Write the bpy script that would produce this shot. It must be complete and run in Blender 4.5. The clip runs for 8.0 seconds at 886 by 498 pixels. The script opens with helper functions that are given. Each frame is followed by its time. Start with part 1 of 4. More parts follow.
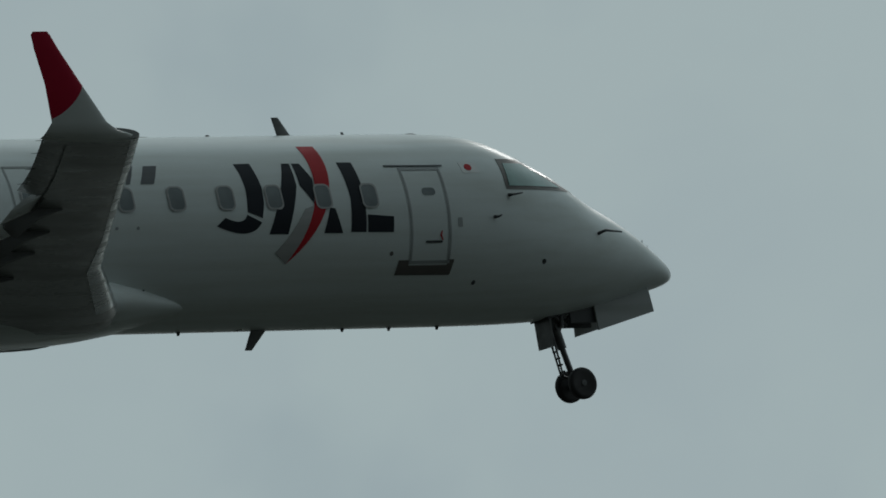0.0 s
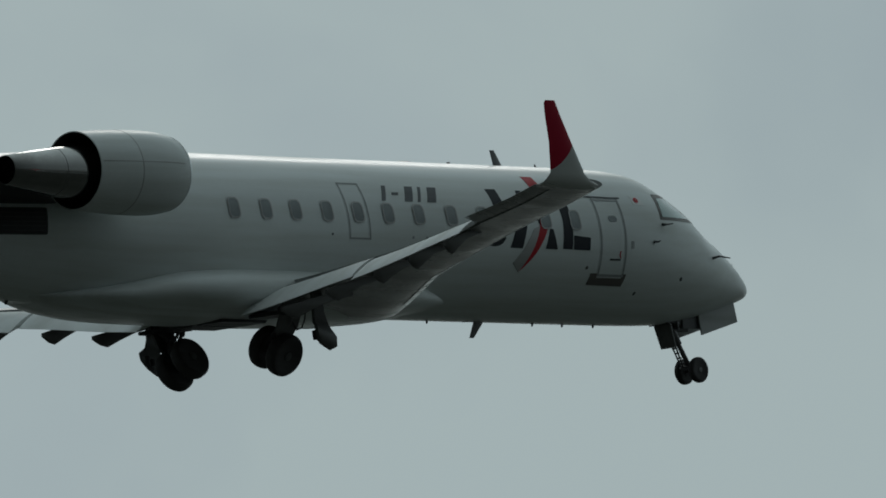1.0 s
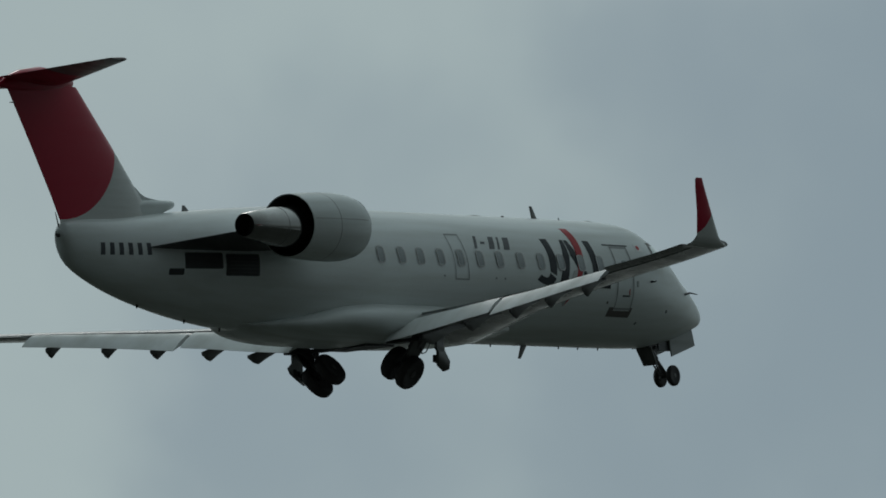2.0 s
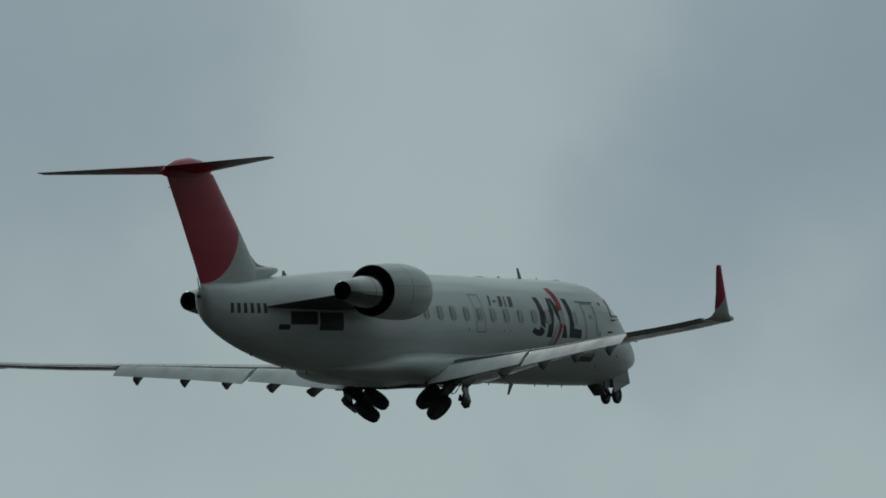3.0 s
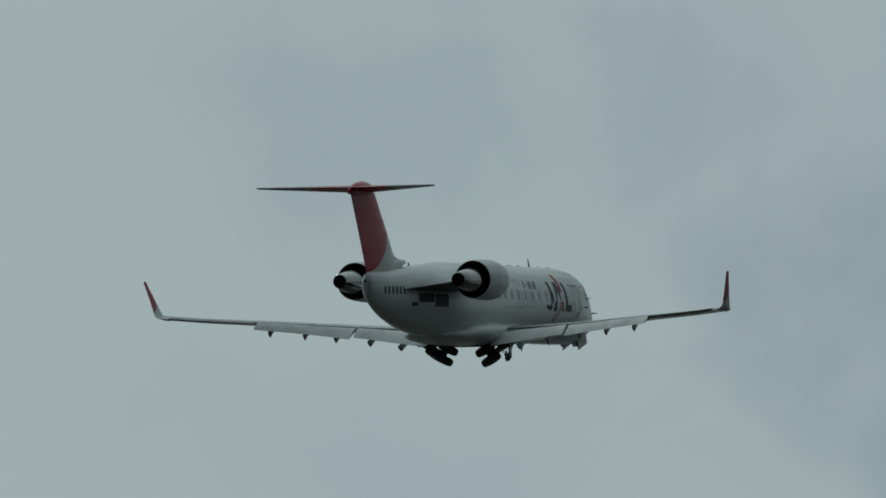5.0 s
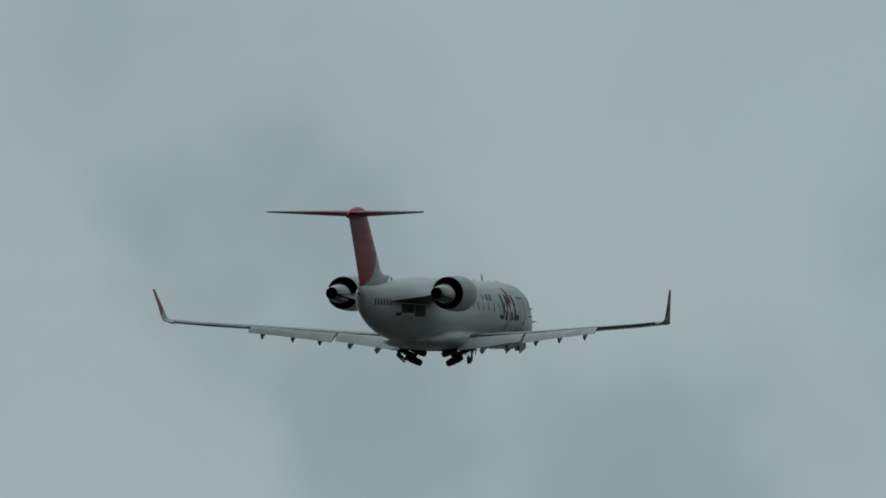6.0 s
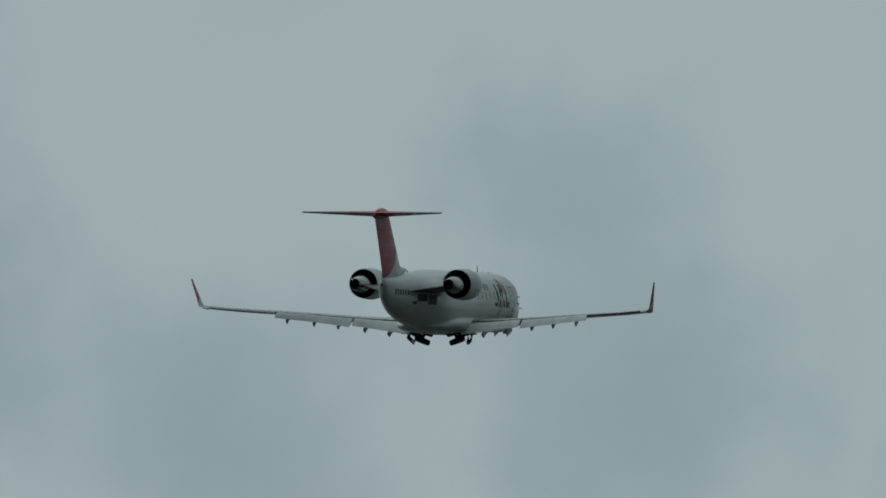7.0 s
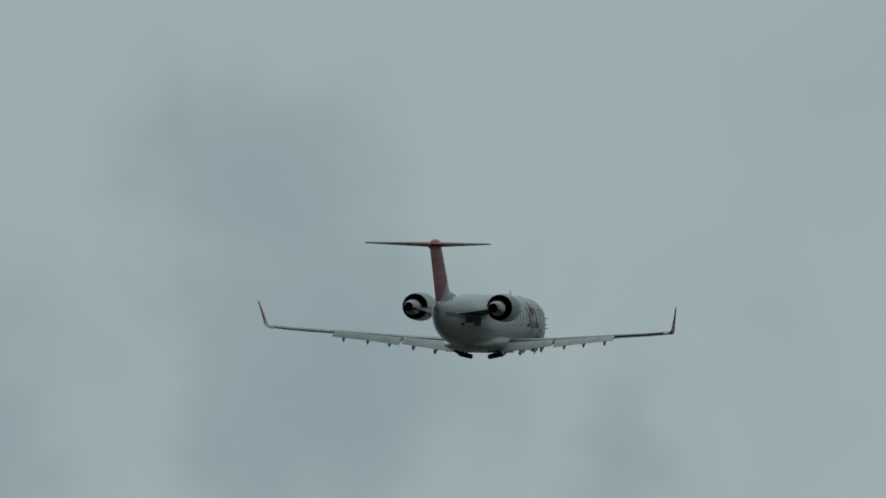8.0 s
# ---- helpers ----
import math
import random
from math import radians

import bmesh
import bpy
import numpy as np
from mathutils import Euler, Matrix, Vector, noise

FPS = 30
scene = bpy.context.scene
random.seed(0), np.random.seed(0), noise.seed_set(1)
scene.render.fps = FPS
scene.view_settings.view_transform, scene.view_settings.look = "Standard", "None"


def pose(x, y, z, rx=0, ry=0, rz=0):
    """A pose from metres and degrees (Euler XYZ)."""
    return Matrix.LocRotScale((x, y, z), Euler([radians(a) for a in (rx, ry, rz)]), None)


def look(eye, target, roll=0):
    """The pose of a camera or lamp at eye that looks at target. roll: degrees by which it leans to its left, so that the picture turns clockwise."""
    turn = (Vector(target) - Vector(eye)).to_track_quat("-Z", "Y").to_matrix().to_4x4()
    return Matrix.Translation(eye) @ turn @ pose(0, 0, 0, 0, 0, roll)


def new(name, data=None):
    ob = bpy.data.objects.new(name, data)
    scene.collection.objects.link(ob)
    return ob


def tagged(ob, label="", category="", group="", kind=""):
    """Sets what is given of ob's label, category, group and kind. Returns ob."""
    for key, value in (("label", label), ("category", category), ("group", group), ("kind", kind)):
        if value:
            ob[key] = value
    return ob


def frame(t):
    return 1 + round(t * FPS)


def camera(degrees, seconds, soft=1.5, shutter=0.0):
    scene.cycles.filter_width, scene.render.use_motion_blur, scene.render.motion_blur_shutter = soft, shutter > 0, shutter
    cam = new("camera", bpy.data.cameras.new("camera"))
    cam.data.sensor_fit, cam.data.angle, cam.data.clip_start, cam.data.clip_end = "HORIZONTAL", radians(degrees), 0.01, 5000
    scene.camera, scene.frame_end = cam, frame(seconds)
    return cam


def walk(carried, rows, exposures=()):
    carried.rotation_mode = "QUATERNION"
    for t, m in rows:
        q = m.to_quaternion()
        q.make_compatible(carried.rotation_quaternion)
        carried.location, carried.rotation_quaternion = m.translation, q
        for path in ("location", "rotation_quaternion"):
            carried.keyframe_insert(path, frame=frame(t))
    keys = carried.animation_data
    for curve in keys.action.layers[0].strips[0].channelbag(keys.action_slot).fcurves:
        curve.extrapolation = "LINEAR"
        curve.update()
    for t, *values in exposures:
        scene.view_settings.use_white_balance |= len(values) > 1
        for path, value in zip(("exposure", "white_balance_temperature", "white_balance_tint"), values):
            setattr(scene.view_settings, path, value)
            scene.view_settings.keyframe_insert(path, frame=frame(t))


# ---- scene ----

# ------------------------------------------------------------------ camera
EYE = (0.0, 0.0, 1.7)
PAN = [
    (0.0, 105.8876, -0.0192, -33.2970), (0.3, 105.6531, 0.0142, -38.3144), (0.5, 105.1915, -0.5734, -41.3712),
    (0.8, 104.8789, -0.4232, -44.6153), (1.0, 104.6737, -0.3978, -47.5151), (1.5, 104.2012, -0.1992, -52.9784),
    (2.0, 103.6255, 1.0982, -56.7595), (2.2, 103.5228, 1.5919, -58.2676), (3.3, 102.6478, 0.1548, -65.0489),
    (3.5, 102.4846, 0.1199, -65.9485), (4.0, 102.2823, -0.4244, -68.1272), (4.5, 101.9207, -0.1931, -69.9153),
    (5.0, 101.5493, 0.2214, -71.4630), (5.2, 101.4629, 0.1964, -72.1005), (6.3, 101.1229, -0.2494, -74.9742),
    (6.5, 101.0299, -0.1300, -75.3328), (7.0, 100.9331, -0.1489, -76.3698), (7.5, 100.8668, -0.5250, -77.1744),
    (8.0, 100.8657, -0.2311, -77.8679),
]
cam = camera(4.1518, 8.0, soft=1.7)
walk(cam, [(t, pose(*EYE, rx, ry, rz)) for t, rx, ry, rz in PAN])

# ------------------------------------------------------------------ sky and sun
SUN_DIR = Vector((0.59, 0.52, 0.615)).normalized()

# darker banks in the overcast: azimuth, elevation and reach in degrees, depth
CLOUD_BANKS = [
    (32.5, 16.8, 1.0, 0.30), (32.8, 14.6, 1.0, 0.28), (43.3, 14.4, 1.3, 0.62), (49.3, 15.5, 1.3, 0.28),
    (59.4, 14.3, 2.2, 0.82), (56.3, 12.7, 1.4, 0.72), (59.0, 12.8, 2.4, 0.85), (56.6, 13.7, 1.2, 0.45), (57.7, 12.6, 1.3, 0.62), (57.9, 14.5, 1.2, 0.55), (61.4, 13.8, 2.6, 0.75),
    (65.6, 13.7, 2.1, 0.88), (64.7, 12.8, 1.0, 0.35), (67.0, 13.6, 1.4, 0.55), (68.0, 11.5, 1.3, 0.42),
    (71.1, 12.1, 1.1, 0.34), (72.5, 12.3, 1.0, 0.28), (73.3, 11.3, 0.9, 0.55), (74.0, 10.6, 1.1, 0.66),
    (75.3, 10.0, 1.3, 0.62), (77.0, 11.1, 1.0, 0.52), (77.3, 10.2, 1.1, 0.62), (78.7, 9.8, 0.7, 0.42),
]


def make_world():
    w = bpy.data.worlds.new("overcast_sky")
    scene.world = w
    w.use_nodes = True
    nt = w.node_tree
    nt.nodes.clear()
    out = nt.nodes.new("ShaderNodeOutputWorld")
    bg = nt.nodes.new("ShaderNodeBackground")
    sky = nt.nodes.new("ShaderNodeTexSky")
    sky.sky_type = "NISHITA"
    sky.sun_disc = False
    sky.sun_elevation = math.asin(SUN_DIR.z)
    sky.sun_rotation = math.atan2(SUN_DIR.x, SUN_DIR.y)
    dim = nt.nodes.new("ShaderNodeMix")
    dim.data_type, dim.blend_type = "RGBA", "MULTIPLY"
    dim.inputs[0].default_value = 1.0
    dim.inputs[7].default_value = (0.09, 0.09, 0.09, 1)
    # mottled overcast
    co = nt.nodes.new("ShaderNodeTexCoord")
    big = nt.nodes.new("ShaderNodeTexNoise")
    big.inputs["Scale"].default_value = 34.0
    big.inputs["Detail"].default_value = 4.0
    big.inputs["Roughness"].default_value = 0.5
    big.inputs["Distortion"].default_value = 0.3
    ramp = nt.nodes.new("ShaderNodeValToRGB")
    e = ramp.color_ramp.elements
    e[0].position, e[0].color = 0.22, (0.282, 0.353, 0.370, 1)
    e[1].position, e[1].color = 0.52, (0.317, 0.395, 0.396, 1)
    nt.links.new(big.outputs["Fac"], ramp.inputs["Fac"])
    # ragged direction, so that the darker banks have torn edges
    torn = nt.nodes.new("ShaderNodeTexNoise")
    torn.inputs["Scale"].default_value = 55.0
    torn.inputs["Detail"].default_value = 3.0
    shift = nt.nodes.new("ShaderNodeVectorMath")
    shift.operation = "MULTIPLY_ADD"
    shift.inputs[1].default_value = (0.028, 0.028, 0.028)
    nt.links.new(torn.outputs["Color"], shift.inputs[0])
    nt.links.new(co.outputs["Generated"], shift.inputs[2])
    cloud = ramp.outputs["Color"]
    for az, el, reach, depth in CLOUD_BANKS:
        az, el, reach = radians(az), radians(el), radians(reach)
        d = Vector((math.sin(az) * math.cos(el), math.cos(az) * math.cos(el), math.sin(el))) + Vector((0.014, 0.014, 0.014))
        dist = nt.nodes.new("ShaderNodeVectorMath")
        dist.operation = "DISTANCE"
        dist.inputs[1].default_value = d
        nt.links.new(shift.outputs[0], dist.inputs[0])
        fade = nt.nodes.new("ShaderNodeMapRange")
        fade.interpolation_type = "SMOOTHERSTEP"
        for k, v in zip(("From Min", "From Max", "To Min", "To Max"), (0.0, reach, depth, 0.0)):
            fade.inputs[k].default_value = v
        nt.links.new(dist.outputs["Value"], fade.inputs["Value"])
        bank = nt.nodes.new("ShaderNodeMix")
        bank.data_type = "RGBA"
        nt.links.new(fade.outputs["Result"], bank.inputs[0])
        nt.links.new(cloud, bank.inputs[6])
        bank.inputs[7].default_value = (0.180, 0.245, 0.283, 1)
        cloud = bank.outputs[2]
    mix = nt.nodes.new("ShaderNodeMix")
    mix.data_type = "RGBA"
    mix.inputs[0].default_value = 0.92
    nt.links.new(sky.outputs[0], dim.inputs[6])
    nt.links.new(dim.outputs[2], mix.inputs[6])
    nt.links.new(cloud, mix.inputs[7])
    # the cloud is brightest round the veiled sun and duller on the far side of the sky
    dot = nt.nodes.new("ShaderNodeVectorMath")
    dot.operation = "DOT_PRODUCT"
    dot.inputs[1].default_value = Vector((SUN_DIR.x, SUN_DIR.y, 0)).normalized()
    nt.links.new(co.outputs["Generated"], dot.inputs[0])
    fall = nt.nodes.new("ShaderNodeMapRange")
    fall.interpolation_type = "SMOOTHSTEP"
    for k, v in zip(("From Min", "From Max", "To Min", "To Max"), (-0.75, 0.8, 0.14, 1.0)):
        fall.inputs[k].default_value = v
    nt.links.new(dot.outputs["Value"], fall.inputs["Value"])
    # an overcast sky is about twice as bright overhead as low down
    up = nt.nodes.new("ShaderNodeSeparateXYZ")
    nt.links.new(co.outputs["Generated"], up.inputs[0])
    over = nt.nodes.new("ShaderNodeMapRange")
    for k, v in zip(("From Min", "From Max", "To Min", "To Max"), (0.3, 1.0, 1.0, 2.1)):
        over.inputs[k].default_value = v
    nt.links.new(up.outputs["Z"], over.inputs["Value"])
    # and dull in the haze along the horizon
    haze = nt.nodes.new("ShaderNodeMapRange")
    for k, v in zip(("From Min", "From Max", "To Min", "To Max"), (0.0, 0.15, 0.45, 1.0)):
        haze.inputs[k].default_value = v
    nt.links.new(up.outputs["Z"], haze.inputs["Value"])
    height = nt.nodes.new("ShaderNodeMath")
    height.operation = "MULTIPLY"
    nt.links.new(over.outputs["Result"], height.inputs[0])
    nt.links.new(haze.outputs["Result"], height.inputs[1])
    strength = nt.nodes.new("ShaderNodeMath")
    strength.operation = "MULTIPLY"
    nt.links.new(fall.outputs["Result"], strength.inputs[0])
    nt.links.new(height.outputs[0], strength.inputs[1])
    nt.links.new(strength.outputs[0], bg.inputs["Strength"])
    nt.links.new(mix.outputs[2], bg.inputs["Color"])
    nt.links.new(bg.outputs[0], out.inputs["Surface"])


make_world()
sun_data = bpy.data.lights.new("sun", "SUN")
sun_data.energy = 0.18
sun_data.angle = radians(10)
sun_data.color = (1.0, 0.98, 0.94)
sun = new("sun", sun_data)
sun.matrix_world = look(SUN_DIR * 100, (0, 0, 0))


# ------------------------------------------------------------------ materials
def base_material(name):
    m = bpy.data.materials.new(name)
    m.use_nodes = True
    nt = m.node_tree
    b = nt.nodes["Principled BSDF"]
    co = nt.nodes.new("ShaderNodeTexCoord")
    return m, nt, b, co


def mixed(nt, fac, a, b):
    """A colour mix; fac is a socket or a number, a and b sockets or colours."""
    x = nt.nodes.new("ShaderNodeMix")
    x.data_type = "RGBA"
    for i, v in ((0, fac), (6, a), (7, b)):
        if isinstance(v, bpy.types.NodeSocket):
            nt.links.new(v, x.inputs[i])
        else:
            x.inputs[i].default_value = v if i == 0 else (*v, 1)
    return x.outputs[2]


def noise_at(nt, co, scale, detail=4.0, stretch=None, rough=0.55):
    n = nt.nodes.new("ShaderNodeTexNoise")
    n.inputs["Scale"].default_value = scale
    n.inputs["Detail"].default_value = detail
    n.inputs["Roughness"].default_value = rough
    src = co.outputs["Object"]
    if stretch:
        mp = nt.nodes.new("ShaderNodeMapping")
        mp.inputs["Scale"].default_value = stretch
        nt.links.new(src, mp.inputs["Vector"])
        src = mp.outputs["Vector"]
    nt.links.new(src, n.inputs["Vector"])
    return n.outputs["Fac"]


def ranged(nt, fac, lo, hi, out_lo=0.0, out_hi=1.0):
    r = nt.nodes.new("ShaderNodeMapRange")
    nt.links.new(fac, r.inputs["Value"])
    for k, v in zip(("From Min", "From Max", "To Min", "To Max"), (lo, hi, out_lo, out_hi)):
        r.inputs[k].default_value = v
    return r.outputs["Result"]


def disc_mask(nt, co, cx, cz, r):
    """1 inside a disc of the x-z plane."""
    sep = nt.nodes.new("ShaderNodeSeparateXYZ")
    nt.links.new(co.outputs["Object"], sep.inputs[0])

    def op(kind, a, b=None):
        n = nt.nodes.new("ShaderNodeMath")
        n.operation = kind
        for i, v in enumerate((a, b)):
            if isinstance(v, bpy.types.NodeSocket):
                nt.links.new(v, n.inputs[i])
            elif v is not None:
                n.inputs[i].default_value = v
        return n.outputs[0]

    dx, dz = op("SUBTRACT", sep.outputs["X"], cx), op("SUBTRACT", sep.outputs["Z"], cz)
    d2 = op("ADD", op("MULTIPLY", dx, dx), op("MULTIPLY", dz, dz))
    return op("LESS_THAN", d2, r * r)


def paint(name, colour, rough=0.38, dirt=0.12, disc=None, disc_colour=None, metal=0.0, streak=(0.15, 2.2, 2.2), bump=0.02, coat=0.3, gloss=0.5):
    m, nt, b, co = base_material(name)
    streaks = ranged(nt, noise_at(nt, co, 1.6, 5, streak), 0.42, 0.75)
    fine = ranged(nt, noise_at(nt, co, 9.0, 3), 0.4, 0.8)
    clean = tuple(colour)
    dirty = tuple(c * (1 - dirt * 2.2) * k for c, k in zip(colour, (1.0, 0.985, 0.95)))
    c = mixed(nt, streaks, clean, dirty)
    if disc:
        c = mixed(nt, disc_mask(nt, co, *disc), c, disc_colour)
    speck = tuple(0.86 for _ in range(3))
    tint = nt.nodes.new("ShaderNodeMix")
    tint.data_type, tint.blend_type = "RGBA", "MULTIPLY"
    nt.links.new(ranged(nt, fine, 0, 1, 0, dirt * 2), tint.inputs[0])
    nt.links.new(c, tint.inputs[6])
    tint.inputs[7].default_value = (*speck, 1)
    nt.links.new(tint.outputs[2], b.inputs["Base Color"])
    nt.links.new(ranged(nt, streaks, 0, 1, rough - 0.06, rough + 0.12), b.inputs["Roughness"])
    b.inputs["Metallic"].default_value = metal
    b.inputs["Specular IOR Level"].default_value = gloss
    b.inputs["Coat Weight"].default_value = coat
    b.inputs["Coat Roughness"].default_value = 0.2
    if bump:
        bp = nt.nodes.new("ShaderNodeBump")
        bp.inputs["Strength"].default_value = bump
        bp.inputs["Distance"].default_value = 0.05
        nt.links.new(noise_at(nt, co, 2.4, 2), bp.inputs["Height"])
        nt.links.new(bp.outputs[0], b.inputs["Normal"])
    return m


def glassy(name, colour, rough=0.06):
    m, nt, b, co = base_material(name)
    c = mixed(nt, ranged(nt, noise_at(nt, co, 3.0, 2), 0.35, 0.7), colour, tuple(x * 0.7 for x in colour))
    nt.links.new(c, b.inputs["Base Color"])
    b.inputs["Roughness"].default_value = rough
    b.inputs["Coat Weight"].default_value = 0.6
    return m


RED = (0.56, 0.012, 0.048)
M_WHITE = paint("white_fuselage_paint", (0.77, 0.81, 0.81), 0.42, 0.06, coat=0.2, gloss=0.3)
M_FAIRING = paint("white_fairing_paint", (0.75, 0.79, 0.79), 0.46, 0.09, coat=0.1, gloss=0.3)
M_FIN = paint("white_fin_paint_with_red_disc", (0.76, 0.77, 0.76), 0.36, 0.08, (-24.45, 2.95, 2.08), RED, coat=0.0, gloss=0.18)
M_RED = paint("red_tail_paint", RED, 0.4, 0.1, coat=0.05, gloss=0.35)
M_WINGLET = paint("white_winglet_paint_with_red_disc", (0.74, 0.75, 0.74), 0.36, 0.08, (-17.18, 0.50, 0.80), RED, coat=0.0, gloss=0.2)
M_WING = paint("grey_wing_paint", (0.31, 0.315, 0.315), 0.3, 0.2, streak=(0.4, 1.2, 1.0), coat=0.1, gloss=0.45)
M_FLAP = paint("light_grey_flap_paint", (0.80, 0.82, 0.82), 0.55, 0.08, streak=(0.5, 1.5, 1.0), coat=0.0, gloss=0.3)
M_TRACK = paint("grey_fairing_paint", (0.12, 0.118, 0.116), 0.5, 0.2)
M_STAB = paint("stabiliser_paint", (0.46, 0.03, 0.06), 0.45, 0.14, coat=0.0, gloss=0.3, streak=(0.5, 1.5, 1.0))
M_ALU = paint("polished_aluminium", (0.58, 0.61, 0.63), 0.26, 0.1, metal=1.0, coat=0.0)
M_NOZZLE = paint("bare_nozzle_metal", (0.36, 0.355, 0.35), 0.13, 0.2, metal=1.0, streak=(0.6, 1.0, 1.0), coat=0.0)
M_SOOT = paint("sooty_dark_metal", (0.065, 0.063, 0.066), 0.6, 0.2, coat=0.0)
M_PYLON = paint("dark_pylon_paint", (0.055, 0.056, 0.06), 0.5, 0.15, coat=0.0)
M_STABGREY = paint("grey_tailplane_paint", (0.30, 0.235, 0.24), 0.45, 0.14, coat=0.0, gloss=0.3)
# black of the louvres; also stands in for the shade inside the wheel wells
M_DARK = paint("black_louvre_and_well_shade", (0.035, 0.036, 0.038), 0.6, 0.2, coat=0.0)
M_SEAM = paint("grey_panel_seam", (0.40, 0.41, 0.42), 0.5, 0.15, coat=0.0)
M_DOOR = paint("greyish_door_paint", (0.46, 0.47, 0.47), 0.5, 0.12, coat=0.0, gloss=0.3)
M_FAINT = paint("faint_cowl_seam", (0.52, 0.52, 0.52), 0.5, 0.15, coat=0.0)
M_NAVY = paint("dark_navy_marking", (0.018, 0.021, 0.030), 0.5, 0.1, coat=0.0, gloss=0.15)
M_GREYBAR = paint("grey_marking", (0.09, 0.095, 0.11), 0.5, 0.1, coat=0.0, gloss=0.2)
M_LETTER = paint("mid_grey_marking", (0.17, 0.175, 0.19), 0.5, 0.1, coat=0.0, gloss=0.2)
M_SILVER = paint("silver_marking", (0.46, 0.45, 0.45), 0.35, 0.15)
M_MARKRED = paint("bright_red_marking", (0.56, 0.013, 0.024), 0.5, 0.08, coat=0.0, gloss=0.2)
M_RUBBER = paint("black_tyre_rubber", (0.055, 0.050, 0.052), 0.75, 0.2, coat=0.0)
M_HUB = paint("grey_wheel_hub", (0.12, 0.12, 0.12), 0.45, 0.2, metal=0.4, coat=0.0)
M_STRUT = paint("grey_gear_steel", (0.17, 0.165, 0.17), 0.4, 0.25, metal=0.5, coat=0.0)
M_CABIN = glassy("cabin_window_pane", (0.15, 0.18, 0.19), 0.2)
M_WIND = glassy("cockpit_glass", (0.14, 0.30, 0.27), 0.08)
M_FRAME = paint("brown_grey_window_frame", (0.16, 0.14, 0.13), 0.5, 0.2, coat=0.0)


def make_ground_material():
    m, nt, b, co = base_material("grass_field")
    c = mixed(nt, ranged(nt, noise_at(nt, co, 0.02, 6), 0.35, 0.7), (0.024, 0.027, 0.020), (0.045, 0.046, 0.038))
    c = mixed(nt, ranged(nt, noise_at(nt, co, 0.9, 4), 0.4, 0.8), c, (0.034, 0.036, 0.029))
    nt.links.new(c, b.inputs["Base Color"])
    b.inputs["Roughness"].default_value = 0.95
    return m


# ------------------------------------------------------------------ mesh helpers
def finish(name, bm, material, sharp=40):
    bmesh.ops.remove_doubles(bm, verts=bm.verts, dist=1e-5)
    bmesh.ops.recalc_face_normals(bm, faces=bm.faces)
    lim = radians(sharp)
    for f in bm.faces:
        f.smooth = True
    for ed in bm.edges:
        if len(ed.link_faces) == 2 and ed.calc_face_angle(0) > lim:
            ed.smooth = False
    me = bpy.data.meshes.new(name)
    bm.to_mesh(me)
    bm.free()
    me.materials.append(material)
    return me


def part(name, bm, material, parent, label="", at=None):
    """Links a bmesh as one mesh object under a thing or a part."""
    ob = new(name, finish(name, bm, material))
    ob.parent = parent
    if at is not None:
        ob.matrix_basis = at
    return tagged(ob, label)


def loft(bm, rings, cap0=True, cap1=True, closed=True):
    vs = [[bm.verts.new(p) for p in r] for r in rings]
    n = len(vs[0])
    for a, b in zip(vs, vs[1:]):
        for i in range(n if closed else n - 1):
            j = (i + 1) % n
            bm.faces.new((a[i], a[j], b[j], b[i]))
    if cap0:
        bm.faces.new(vs[0])
    if cap1:
        bm.faces.new(vs[-1])
    return vs


def hermite(xs, ys):
    """A monotone curve through a table."""
    xs, ys = np.array(xs, float), np.array(ys, float)
    h, d = np.diff(xs), np.diff(ys) / np.diff(xs)
    m = np.zeros_like(ys)
    m[0], m[-1] = d[0], d[-1]
    for i in range(1, len(xs) - 1):
        if d[i - 1] * d[i] > 0:
            w1, w2 = 2 * h[i] + h[i - 1], h[i] + 2 * h[i - 1]
            m[i] = (w1 + w2) / (w1 / d[i - 1] + w2 / d[i])

    def f(x):
        x = min(max(x, xs[0]), xs[-1])
        i = min(int(np.searchsorted(xs, x, side="right")) - 1, len(xs) - 2)
        t = (x - xs[i]) / h[i]
        return float((2 * t**3 - 3 * t**2 + 1) * ys[i] + (t**3 - 2 * t**2 + t) * h[i] * m[i] + (-2 * t**3 + 3 * t**2) * ys[i + 1] + (t**3 - t**2) * h[i] * m[i + 1])

    return f


def tube(bm, a, b, r0, r1=None, n=12, caps=True):
    a, b = Vector(a), Vector(b)
    r1 = r0 if r1 is None else r1
    q = (b - a).to_track_quat("Z", "Y")
    ring = [(math.cos(2 * math.pi * i / n), math.sin(2 * math.pi * i / n)) for i in range(n)]
    loft(bm, [[p + q @ Vector((x * r, y * r, 0)) for x, y in ring] for p, r in ((a, r0), (b, r1))], caps, caps)


def box(bm, x0, x1, y0, y1, z0, z1, bevel=0.0):
    vs = [bm.verts.new((x, y, z)) for x in (x0, x1) for y in (y0, y1) for z in (z0, z1)]
    fs = [bm.faces.new([vs[i] for i in q]) for q in ((0, 1, 3, 2), (4, 6, 7, 5), (0, 4, 5, 1), (2, 3, 7, 6), (0, 2, 6, 4), (1, 5, 7, 3))]
    if bevel:
        es = list({ed for f in fs for ed in f.edges})
        bmesh.ops.bevel(bm, geom=es, offset=bevel, segments=2, affect="EDGES")


